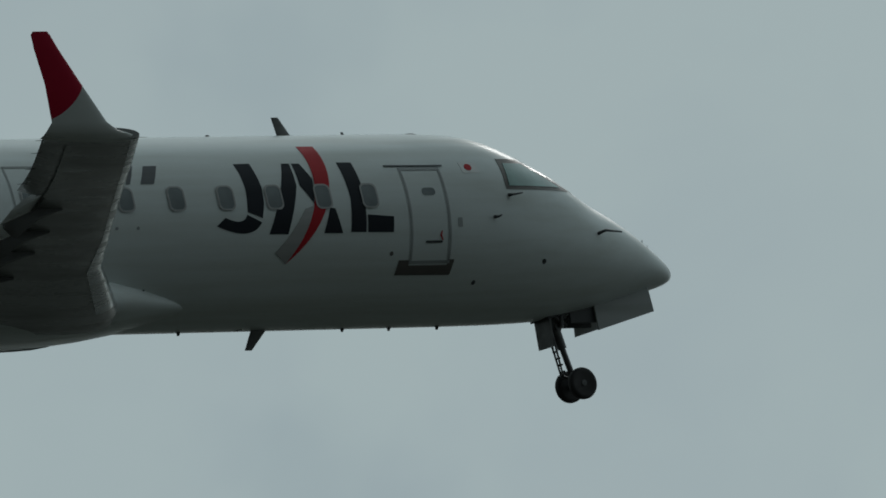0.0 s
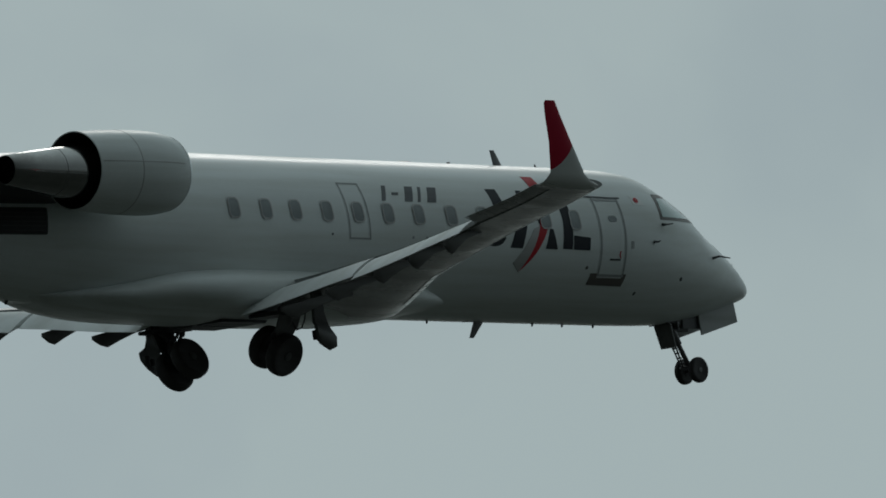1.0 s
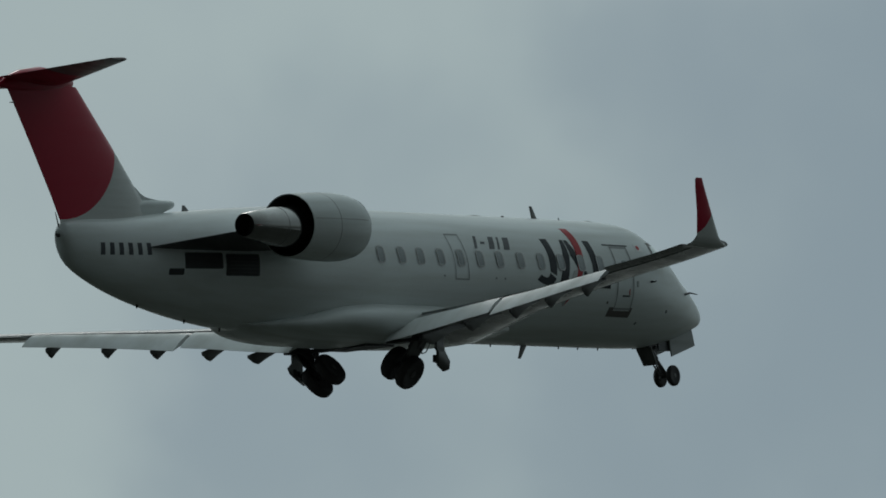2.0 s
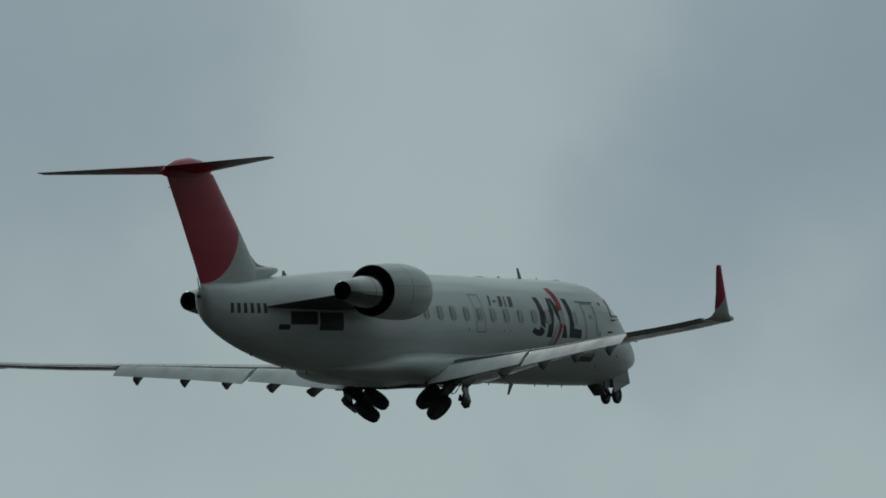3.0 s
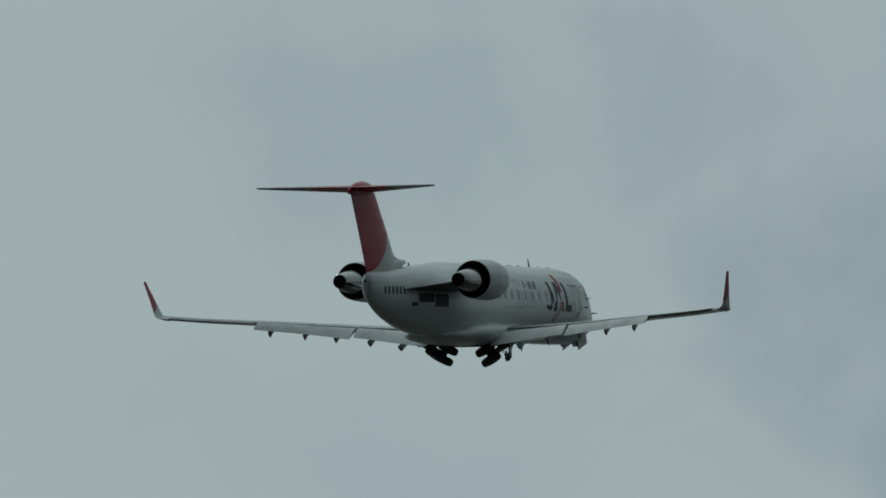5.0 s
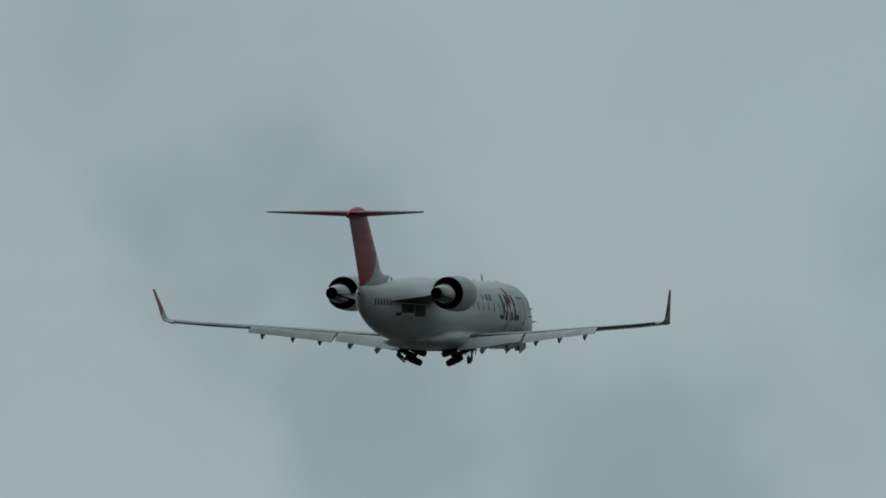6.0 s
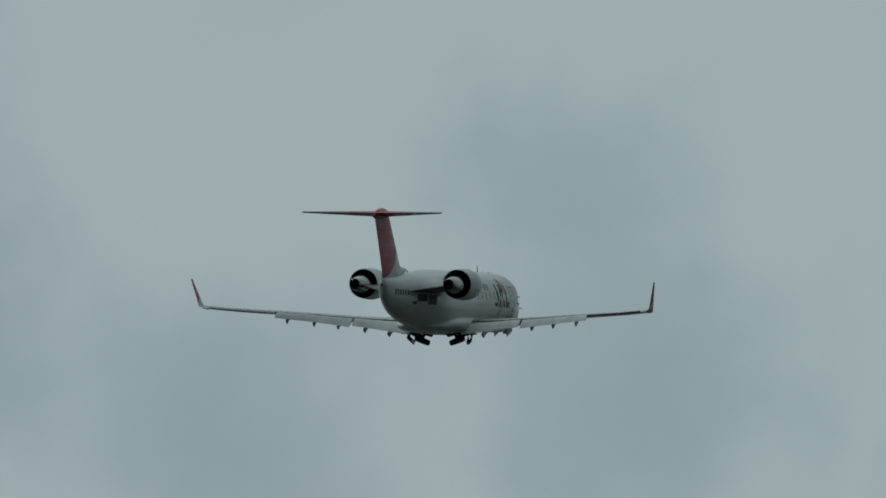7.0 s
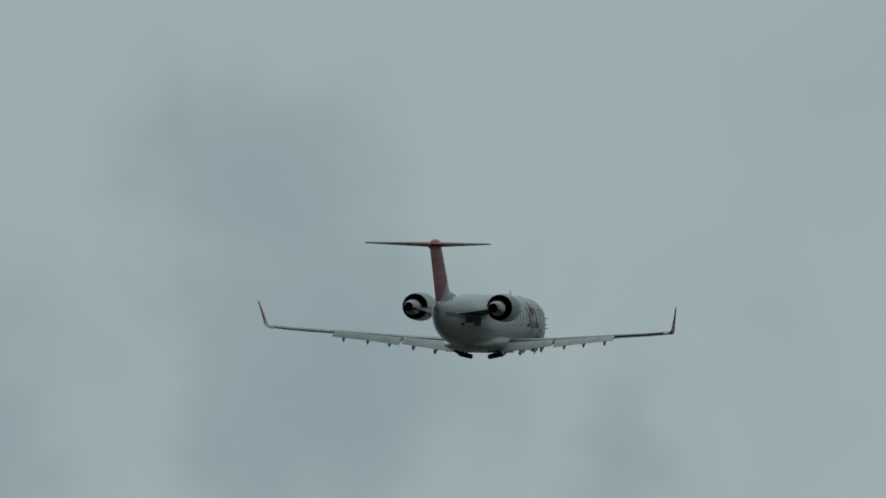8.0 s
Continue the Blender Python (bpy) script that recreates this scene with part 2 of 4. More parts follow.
def spin(bm, profile, centre, n=40, close=False):
    """A body turned about the x axis through centre; profile: (distance aft, radius)."""
    cx, cy, cz = centre
    rings = [[(-s, cy + r * math.sin(2 * math.pi * i / n), cz + r * math.cos(2 * math.pi * i / n)) for i in range(n)] for s, r in profile]
    loft(bm, rings, close, close)


# ------------------------------------------------------------------ fuselage shape (distance aft of the nose tip)
R = 1.345
TOP = hermite([0, 0.02, 0.08, 0.18, 0.44, 0.8, 1.2, 1.62, 2.16, 2.8, 3.08, 3.31, 3.64, 4.1, 4.8, 16.2, 18.4, 20.5, 22.5, 24.45, 24.6],
              [-0.73, -0.66, -0.60, -0.52, -0.34, -0.08, 0.16, 0.37, 0.69, 0.99, 1.11, 1.20, 1.285, 1.335, 1.36, 1.355, 1.26, 1.12, 0.96, 0.82, 0.66])
BOT = hermite([0, 0.02, 0.08, 0.18, 0.44, 0.8, 1.26, 1.87, 2.42, 3.25, 4.1, 10.0, 16.0, 17.5, 18.8, 20.15, 21.6, 22.8, 23.9, 24.35, 24.52, 24.6],
              [-0.73, -0.81, -0.85, -0.89, -0.96, -1.06, -1.17, -1.28, -1.345, -1.37, -1.375, -1.375, -R, -1.32, -1.24, -1.10, -0.87, -0.61, -0.26, -0.03, 0.20, 0.50])
WID = hermite([0, 0.02, 0.08, 0.18, 0.44, 0.8, 1.2, 1.6, 2.1, 2.7, 3.3, 3.9, 4.6, 16.0, 17.2, 18.4, 19.6, 20.8, 22.0, 23.2, 24.2, 24.5, 24.6],
              [0.0, 0.10, 0.19, 0.28, 0.44, 0.59, 0.73, 0.85, 0.98, 1.11, 1.22, 1.295, 1.34, R, 1.32, 1.23, 1.09, 0.90, 0.68, 0.45, 0.25, 0.16, 0.08])


SHOULDER = hermite([0, 1.5, 2.5, 3.3, 5.0, 24.6], [2.0, 2.06, 2.45, 2.40, 2.0, 2.0])


def skin_y(s, z, off=0.0):
    """Half width of the fuselage at height z."""
    zc, h, w = (TOP(s) + BOT(s)) / 2, (TOP(s) - BOT(s)) / 2, WID(s)
    n = SHOULDER(s) if z > zc else 2.0
    q = max(0.0, 1 - abs((z - zc) / max(h, 1e-4)) ** n)
    return w * q ** (1 / n) + off


def skin_ring(s, a, off=0.0):
    """The skin at an angle from the crown."""
    zc, h, w = (TOP(s) + BOT(s)) / 2, (TOP(s) - BOT(s)) / 2, WID(s)
    ca, sa = math.cos(a), math.sin(a)
    e = 2 / (SHOULDER(s) if ca > 0 else 2.0)
    return (-s, (w + off) * math.copysign(abs(sa) ** e, sa), zc + (h + off) * math.copysign(abs(ca) ** e, ca))


def make_fuselage(plane):
    bm = bmesh.new()
    ss = [0.004, 0.02, 0.05, 0.1, 0.18, 0.28, 0.4, 0.55] + list(np.arange(0.7, 5.0, 0.16)) + list(np.arange(5.0, 16.2, 0.8)) + list(np.arange(16.2, 24.2, 0.3)) + [24.25, 24.36, 24.45, 24.52, 24.57, 24.595]
    n = 72
    rings = []
    for s in ss:
        rings.append([skin_ring(s, 2 * math.pi * i / n) for i in range(n)])
    loft(bm, rings)
    return part("fuselage", bm, M_WHITE, plane, "white painted fuselage, a little grimy")


def decal(name, poly, side, material, parent, label="", off=0.006, step=0.09, thick=0.0):
    """A marking or pane: a polygon of (distance aft, height), laid on the fuselage's side."""
    bm = bmesh.new()
    bm.faces.new([bm.verts.new((-s, 0, z)) for s, z in poly])
    for axis, k in ((0, 0), (2, 1)):
        vals = [p[k] for p in poly]
        lo, hi = min(vals), max(vals)
        for c in np.arange(lo + step, hi - step * 0.3, step):
            co, no = [0, 0, 0], [0, 0, 0]
            co[axis], no[axis] = (-c if k == 0 else c), 1
            bmesh.ops.bisect_plane(bm, geom=bm.verts[:] + bm.edges[:] + bm.faces[:], plane_co=co, plane_no=no)
    for v in bm.verts:
        v.co.y = side * skin_y(-v.co.x, v.co.z, off)
    # a real edge, sunk into the skin
    ext = bmesh.ops.extrude_edge_only(bm, edges=[ed for ed in bm.edges if ed.is_boundary])
    for v in ext["geom"]:
        if isinstance(v, bmesh.types.BMVert):
            v.co.y -= side * (off + 0.004 + thick)
    return part(name, bm, material, parent, label)


def rounded(s0, s1, z0, z1, r, lean=0.0, n=5):
    """A rounded rectangle in (distance aft, height)."""
    pts = []
    for cx, cz, a0 in ((s1 - r, z1 - r, 0), (s0 + r, z1 - r, 90), (s0 + r, z0 + r, 180), (s1 - r, z0 + r, 270)):
        for i in range(n):
            a = radians(a0 + 90 * i / (n - 1))
            z = cz + r * math.sin(a)
            pts.append((cx + r * math.cos(a) + lean * (z - (z0 + z1) / 2), z))
    return pts


def denser(pts, most):
    """The same outline with no side longer than most."""
    out = []
    for (a, b), (c, d) in zip(pts, pts[1:] + pts[:1]):
        k = max(1, math.ceil(math.hypot(c - a, d - b) / most))
        out += [(a + (c - a) * i / k, b + (d - b) * i / k) for i in range(k)]
    return out


def ring_decal(name, outer, inner, side, material, parent, label="", off=0.006):
    """A frame between two outlines with as many points each."""
    bm = bmesh.new()
    a, b = ([bm.verts.new((-s, side * skin_y(s, z, off), z)) for s, z in pts] for pts in (outer, inner))
    n = len(a)
    for i in range(n):
        j = (i + 1) % n
        bm.faces.new((a[i], a[j], b[j], b[i]))
    return part(name, bm, material, parent, label)


# ------------------------------------------------------------------ lifting surfaces
def foil(t, x1=1.0, n=14, x0=0.0, camber=0.015):
    """Outline of an aerofoil from its upper rear round the nose to its lower rear, x from x0 to x1 of the chord."""
    def half(x):
        return 5 * t * (0.2969 * math.sqrt(x) - 0.126 * x - 0.3516 * x * x + 0.2843 * x**3 - 0.1015 * x**4)
    xs = [x0 + (x1 - x0) * (1 - math.cos(math.pi * i / n)) / 2 for i in range(n + 1)]
    cam_z = lambda x: camber * 4 * x * (1 - x)
    up = [(x, cam_z(x) + half(x) + 0.0012) for x in reversed(xs)]
    lo = [(x, cam_z(x) - half(x) - 0.0012) for x in (xs[1:] if x0 == 0 else xs)]
    return up + lo


def station(le, chord, t, thick_axis, twist=0.0, **kw):
    """One rib: le = (distance aft, y, z)."""
    s, y, z = le
    nx, ny, nz = thick_axis
    ct, st = math.cos(radians(twist)), math.sin(radians(twist))
    pts = []
    for x, h in foil(t, **kw):
        a, b = (x * ct + h * st) * chord, (h * ct - x * st) * chord
        pts.append((-(s + a), y + b * ny, z + b * nz))
    return pts


def W_LE(y):
    """Leading edge, with a sharper sweep inboard of its kink."""
    return float(np.interp(y, [0.6, 1.5, 3.4, 10.3], [9.76, 10.42, 11.82, 15.53]))


W_TE = hermite([0.6, 1.3, 3.9, 7.2, 10.3], [14.40, 14.42, 14.58, 15.52, 16.97])
W_Z = hermite([0.6, 1.3, 3.4, 7.2, 9.0, 10.3], [-1.22, -1.17, -0.97, -0.655, -0.55, -0.44])
W_T = hermite([0.6, 3.9, 7.3, 10.3], [0.145, 0.125, 0.118, 0.105])
CUT = 0.73


def W_TWIST(y):
    return float(np.interp(y, [1.0, 3.9, 7.2, 10.3], [-0.4, 0.5, 1.3, 0.6]))



def rib(y, side, **kw):
    le = (W_LE(y), side * y, W_Z(y))
    return station(le, W_TE(y) - W_LE(y), W_T(y), (0, 0, 1), W_TWIST(y), **kw)


def make_wing(plane, side):
    bm = bmesh.new()
    loft(bm, [rib(y, side, x1=CUT) for y in sorted([*np.linspace(0.7, 7.22, 16), 3.4])])
    loft(bm, [rib(y, side, x1=0.755) for y in np.linspace(7.225, 9.95, 9)])
    loft(bm, [rib(y, side) for y in np.linspace(9.955, 10.27, 3)])
    wing = part("wing", bm, M_WING, plane, "grey painted swept wing with weathered underside")
    bm = bmesh.new()
    edge = []
    for y in sorted([*np.linspace(1.5, 10.2, 24), 3.4]):
        c = W_TE(y) - W_LE(y)
        pts = station((W_LE(y) - 0.004, side * y, W_Z(y)), c, W_T(y) + 0.006, (0, 0, 1), W_TWIST(y), x1=min(0.10, float(np.interp(y, [1.5, 3.4, 5.0], [0.34, 0.26, 0.14])) / c), n=6)
        edge.append(pts)
    loft(bm, edge, closed=False, cap0=False, cap1=False)
    part("leading_edge", bm, M_ALU, wing, "polished bare metal leading edge")
    # flaps, lowered
    for y0, y1 in ((1.20, 3.84), (3.95, 7.18)):
        bm = bmesh.new()
        rings = []
        for y in np.linspace(y0, y1, 6):
            c = W_TE(y) - W_LE(y)
            inner = y0 < 2
            fc = c * 0.30 if inner else c * 0.36
            hinge = (0.745 if inner else 0.735) * c
            up = 0.08 if inner else 0.055
            le = (W_LE(y) + hinge, side * y, W_Z(y) - hinge * math.tan(radians(W_TWIST(y))) + up)
            rings.append(station(le, fc, 0.13, (0, 0, 1), 22.0 + 1.5 * (y - y0) if inner else 25.0, camber=0.02))
        loft(bm, rings)
        part("flap", bm, M_FLAP, wing, "light grey lowered flap")
    # fixed panels over the flap slots
    for y0, y1 in ((1.16, 3.86), (3.90, 7.18)):
        bm = bmesh.new()
        rings = []
        for y in np.linspace(y0, y1, 5):
            c = W_TE(y) - W_LE(y)
            top = station((W_LE(y), side * y, W_Z(y)), c, W_T(y), (0, 0, 1), W_TWIST(y), x0=0.62, x1=0.82, n=4)[:5]
            droop = 0.115 if y0 < 2 else 0.065
            top = [(p[0], p[1], p[2] - droop * (1 - k / 4) ** 1.5) for k, p in enumerate(top)]
            rings.append(top + [(p[0], p[1], p[2] - (0.02 if k else 0.008)) for k, p in enumerate(top)][::-1])
        loft(bm, rings)
        part("spoiler_panel", bm, M_WING, wing, "grey panel over the flap slot")
    # canoe fairings over the flap tracks
    for y in (2.18, 3.28, 4.48, 5.53, 6.68):
        bm = bmesh.new()
        c = W_TE(y) - W_LE(y)
        s0, s1 = W_LE(y) + 0.52 * c, W_TE(y) + 0.10
        zt = W_Z(y) - 0.05 * c
        rings = []
        for u, dep in ((0.0, 0.02), (0.15, 0.05), (0.4, 0.10), (0.62, 0.15), (0.80, 0.21), (0.90, 0.14), (1.0, 0.02)):
            s = s0 + (s1 - s0) * u
            wd = 0.045 * math.sin(math.pi * (0.1 + 0.8 * u)) + 0.008
            zz = zt - 0.035 * u * c - 0.26 * max(0, u - 0.35)
            rings.append([(-s, side * y + wd, zz + 0.05), (-s, side * y + wd, zz - dep * 0.7), (-s, side * y + wd * 0.3, zz - dep), (-s, side * y - wd * 0.3, zz - dep), (-s, side * y - wd, zz - dep * 0.7), (-s, side * y - wd, zz + 0.05)])
        loft(bm, rings)
        part("flap_track_fairing", bm, M_TRACK, wing)
    # winglet
    bm = bmesh.new()
    st = [(15.52, 10.18, -0.47, 1.46, 0.09, 20), (15.62, 10.27, -0.445, 1.36, 0.085, 40), (15.88, 10.34, -0.40, 1.09, 0.08, 65), (16.08, 10.40, -0.30, 0.84, 0.08, 75),
          (16.48, 10.51, 0.18, 0.555, 0.075, 76), (16.84, 10.615, 0.62, 0.37, 0.075, 76), (16.97, 10.655, 0.80, 0.29, 0.075, 76), (17.01, 10.665, 0.84, 0.22, 0.05, 76)]
    rings = []
    for s, y, z, c, t, cant in st:
        a = radians(cant)
        rings.append(station((s, side * y, z), c, t, (0, -side * math.sin(a), math.cos(a)), camber=0.0))
    loft(bm, rings)
    part("winglet", bm, M_WINGLET, wing, "white winglet with a red upper part")
    # static wick and aileron gap
    for y in (7.9, 8.7, 9.5, 10.1):
        bm = bmesh.new()
        s, z = W_TE(y), W_Z(y) - (W_TE(y) - W_LE(y)) * math.tan(radians(W_TWIST(y)))
        tube(bm, (-s + 0.02, side * y, z), (-s - 0.13, side * y, z - 0.01), 0.006, 0.003, 6)
        part("static_wick", bm, M_SOOT, wing)
    # ailerons, the right one raised more
    bm = bmesh.new()
    rings = []
    for y in np.linspace(7.25, 9.93, 6):
        c = W_TE(y) - W_LE(y)
        hinge = 0.745 * c
        le = (W_LE(y) + hinge, side * y, W_Z(y) - hinge * math.tan(radians(W_TWIST(y))) + 0.008)
        rings.append(station(le, c - hinge, 0.15, (0, 0, 1), W_TWIST(y) - (8.0 if side < 0 else 4.0), camber=0.0))
    loft(bm, rings)
    part("aileron", bm, M_WING, wing, "grey aileron, slightly raised")
    return wing


def make_tail(plane):
    bm = bmesh.new()
    st = [(21.35, 0.80, 3.12), (21.47, 1.30, 3.26), (22.40, 2.32, 2.94), (23.30, 3.25, 2.62), (23.62, 3.58, 2.50)]
    # root rib lies inside the fuselage, so the fin grows out of it
    loft(bm, [station((s, 0, z), c, 0.095, (0, 1, 0), camber=0.0) for s, z, c in st])
    fin = part("fin", bm, M_FIN, plane, "swept white fin with a large red disc")
    bm = bmesh.new()
    tube(bm, (-25.80, 0, 3.20), (-26.02, 0, 3.20), 0.015, 0.008, 6)
    part("rudder_horn", bm, M_ALU, fin)
    # bullet fairing
    bm = bmesh.new()
    prof = [(23.70, 0.02, 3.66), (23.78, 0.09, 3.67), (24.0, 0.16, 3.69), (24.3, 0.22, 3.70), (24.9, 0.26, 3.70), (25.6, 0.22, 3.66), (26.1, 0.13, 3.60), (26.38, 0.04, 3.55)]
    loft(bm, [[(-s, 0.8 * r * math.sin(a), z + r * math.cos(a)) for a in np.linspace(0, 2 * math.pi, 24, endpoint=False)] for s, r, z in prof])
    part("bullet_fairing", bm, M_RED, plane, "red fairing atop the fin")
    for side in (-1, 1):
        bm = bmesh.new()
        def tail_rib(u):
            return station((24.0 + 2.34 * u, side * (0.05 + 3.06 * u), 3.705 + 0.02 * u), 2.35 - 1.72 * u, 0.108, (0, 0, 1), camber=-0.01)
        loft(bm, [tail_rib(u) for u in np.linspace(0, 0.42, 4)])
        stab = part("tailplane", bm, M_STAB, plane, "dull red tailplane")
        bm = bmesh.new()
        tip = station((26.46, side * 3.15, 3.727), 0.46, 0.05, (0, 0, 1), camber=-0.01)
        loft(bm, [tail_rib(u) for u in np.linspace(0.421, 1, 5)] + [tip])
        part("outer_tailplane", bm, M_STABGREY, stab, "greyish red outer tailplane")
        bm = bmesh.new()
        edge = [station((24.0 + 2.34 * u - 0.004, side * (0.05 + 3.06 * u), 3.705 + 0.02 * u), 2.35 - 1.72 * u, 0.114, (0, 0, 1), camber=-0.01, x1=0.05, n=5) for u in np.linspace(0.12, 0.99, 10)]
        loft(bm, edge, False, False, closed=False)
        part("leading_edge", bm, M_ALU, stab)
    # dorsal air duct in front of the fin
    bm = bmesh.new()
    rings = []
    for s, r, z, low in ((20.36, 0.06, 1.285, 1.0), (20.42, 0.08, 1.28, 1.1), (20.7, 0.10, 1.265, 1.5), (21.1, 0.115, 1.245, 2.4), (21.5, 0.12, 1.23, 3.4), (22.0, 0.11, 1.15, 3.4), (22.6, 0.05, 1.05, 3.4)):
        rings.append([(-s, r * math.sin(a), z + r * math.cos(a) * (1 if math.cos(a) > 0 else low)) for a in np.linspace(0, 2 * math.pi, 20, endpoint=False)])
    loft(bm, rings)
    fillet = [(20.75, 1.20), (20.85, 1.345), (21.15, 1.375), (21.40, 1.41), (21.56, 1.47), (21.75, 1.60), (22.4, 1.60), (22.4, 1.0)]
    loft(bm, [[(-a, y, z) for a, z in fillet] for y in (-0.045, 0.045)])
    duct = part("air_duct", bm, M_WHITE, plane)
    bm = bmesh.new()
    spin(bm, [(20.345, 0.05), (20.45, 0.045), (20.47, 0.0)], (0, 0, 1.285), 18)
    part("duct_mouth", bm, M_DARK, duct)
    bm = bmesh.new()
    loft(bm, [[(-20.02, -0.012, 1.08), (-20.02, 0.012, 1.08), (-19.66, 0.012, 1.08), (-19.66, -0.012, 1.08)], [(-19.98, -0.008, 1.28), (-19.98, 0.008, 1.28), (-19.90, 0.008, 1.28), (-19.90, -0.008, 1.28)]])
    part("tail_antenna", bm, M_TRACK, plane)
    bm = bmesh.new()
    tube(bm, (-24.5, 0.02, 0.62), (-24.62, 0.02, 1.02), 0.02, 0.008, 8)
    tube(bm, (-24.56, 0, 0.55), (-24.66, 0, 0.55), 0.05, 0.035, 10)
    part("tail_light", bm, M_SOOT, plane)


# ------------------------------------------------------------------ engines
def make_engine(plane, side):
    cy, cz = side * 2.15, 0.665
    bm = bmesh.new()
    spin(bm, [(17.9, 0.46), (17.35, 0.49), (17.17, 0.52), (17.11, 0.555), (17.12, 0.59), (17.18, 0.625), (17.32, 0.66), (17.55, 0.693), (17.85, 0.71),
              (18.2, 0.708), (18.8, 0.69), (19.36, 0.652), (19.362, 0.636), (19.0, 0.64), (18.4, 0.62)], (0, cy, cz), 56)
    cowl = part("engine_cowl", bm, M_FAIRING, plane, "white engine cowl with faint panel seams")
    bm = bmesh.new()
    spin(bm, [(17.20, 0.636), (17.15, 0.614), (17.108, 0.578), (17.102, 0.55), (17.15, 0.52), (17.25, 0.502)], (0, cy, cz), 48)
    part("intake_lip", bm, M_ALU, cowl, "bare metal intake lip")
    bm = bmesh.new()
    spin(bm, [(17.7, 0.47), (17.71, 0.12), (17.45, 0.0)], (0, cy, cz), 32)
    part("fan", bm, M_SOOT, cowl)
    bm = bmesh.new()
    spin(bm, [(19.35, 0.63), (19.0, 0.635), (18.45, 0.615), (18.44, 0.4)], (0, cy, cz), 48)
    part("bypass_duct", bm, M_SOOT, cowl, "dark sooty bypass duct")
    bm = bmesh.new()
    spin(bm, [(18.3, 0.50), (18.8, 0.50), (19.3, 0.47), (19.8, 0.41), (20.4, 0.33), (20.98, 0.245), (21.0, 0.235), (20.96, 0.225), (20.5, 0.22)], (0, cy, cz - 0.03), 48)
    part("exhaust_nozzle", bm, M_NOZZLE, cowl, "bare metal exhaust cone")
    bm = bmesh.new()
    spin(bm, [(20.99, 0.228), (20.5, 0.222), (20.45, 0.0)], (0, cy, cz - 0.03), 32)
    part("exhaust_mouth", bm, M_SOOT, cowl)
    for s, r in ((18.4, 0.7055), (19.9, None)):
        bm = bmesh.new()
        if r:
            spin(bm, [(s - 0.012, r - 0.004), (s - 0.01, r), (s + 0.01, r - 0.001), (s + 0.012, r - 0.006)], (0, cy, cz), 56)
        else:
            spin(bm, [(s - 0.01, 0.394), (s, 0.402), (s + 0.012, 0.39)], (0, cy, cz - 0.03), 48)
        part("cowl_seam", bm, M_FAINT if r else M_TRACK, cowl)
    for a in (8, 172):
        bm = bmesh.new()
        q = radians(a)
        pts = [(s, r) for s, r in ((17.35, 0.668), (17.55, 0.695), (17.85, 0.712), (18.2, 0.710), (18.8, 0.692), (19.3, 0.658))]
        loft(bm, [[(-s, cy + side * (r + dr) * math.cos(q + da), cz + (r + dr) * math.sin(q + da)) for da, dr in ((-0.010, -0.01), (-0.008, 0.003), (0.008, 0.003), (0.010, -0.01))] for s, r in pts])
        part("cowl_latch_seam", bm, M_FAINT, cowl)
    # pylon: a stub wing between fuselage and engine
    bm = bmesh.new()
    rings = []
    for y, s0, s1, z, t in ((0.35, 17.7, 22.4, 0.26, 0.075), (0.75, 17.75, 22.1, 0.32, 0.075), (1.2, 17.9, 21.5, 0.42, 0.085), (1.8, 18.1, 20.7, 0.55, 0.10), (2.05, 18.15, 20.35, 0.60, 0.10)):
        rings.append(station((s0, side * y, z), s1 - s0, t, (0, 0, 1), camber=0.0))
    loft(bm, rings)
    part("engine_pylon", bm, M_PYLON, plane, "dark grey stub pylon carrying the engine")


# ------------------------------------------------------------------ belly
def make_belly(plane):
    bm = bmesh.new()
    wid = hermite([8.6, 9.2, 9.9, 10.5, 11.5, 12.5, 15.0, 16.4, 17.4, 18.3, 18.8], [0.66, 0.90, 1.13, 1.32, 1.43, 1.45, 1.44, 1.30, 1.00, 0.60, 0.32])
    bot = hermite([8.6, 9.2, 9.6, 10.1, 11.4, 13.0, 16.0, 17.5, 18.8], [-1.24, -1.33, -1.39, -1.46, -1.53, -1.56, -1.53, -1.41, -1.20])
    topz = hermite([8.6, 9.2, 9.9, 10.5, 12.0, 14.2, 15.7, 17.0, 18.8], [-1.00, -0.86, -0.70, -0.63, -0.61, -0.60, -0.68, -0.94, -1.16])
    rings = []
    for s in np.linspace(8.6, 18.8, 52):
        w, b, t = wid(s), bot(s), topz(s)
        zc, h = (b + t) / 2, (t - b) / 2
        ring = []
        for a in np.linspace(0, 2 * math.pi, 48, endpoint=False):
            ca, sa = math.cos(a), math.sin(a)
            ex = 2.35 if ca > 0 else 2.2
            k = (abs(ca) ** ex + abs(sa) ** ex) ** (-1 / ex)
            ring.append((-s, w * k * sa, zc + h * k * ca))
        rings.append(ring)
    loft(bm, rings)
    fair = part("belly_fairing", bm, M_FAIRING, plane, "white wing root and belly fairing")
    for side in (-1, 1):
        # solid black slabs on the belly, painting the shade of the open wells
        bm = bmesh.new()
        box(bm, -14.35, -13.2, side * 0.32 - 0.30, side * 0.32 + 0.30, -1.572, -1.50, 0.02)
        part("wheel_well_shade", bm, M_DARK, fair)
        bm = bmesh.new()
        box(bm, -13.95, -13.45, side * 1.28 - 0.42, side * 1.28 + 0.42, -1.545, -1.48, 0.015)
        part("strut_well_shade", bm, M_DARK, fair)


# ------------------------------------------------------------------ undercarriage
MAIN_PIVOT = (-13.56, 1.37, -1.49)
DOOR_PIVOT = (-13.40, 1.92, -0.95)
NOSE_PIVOT = (-2.16, 0.0, -1.16)


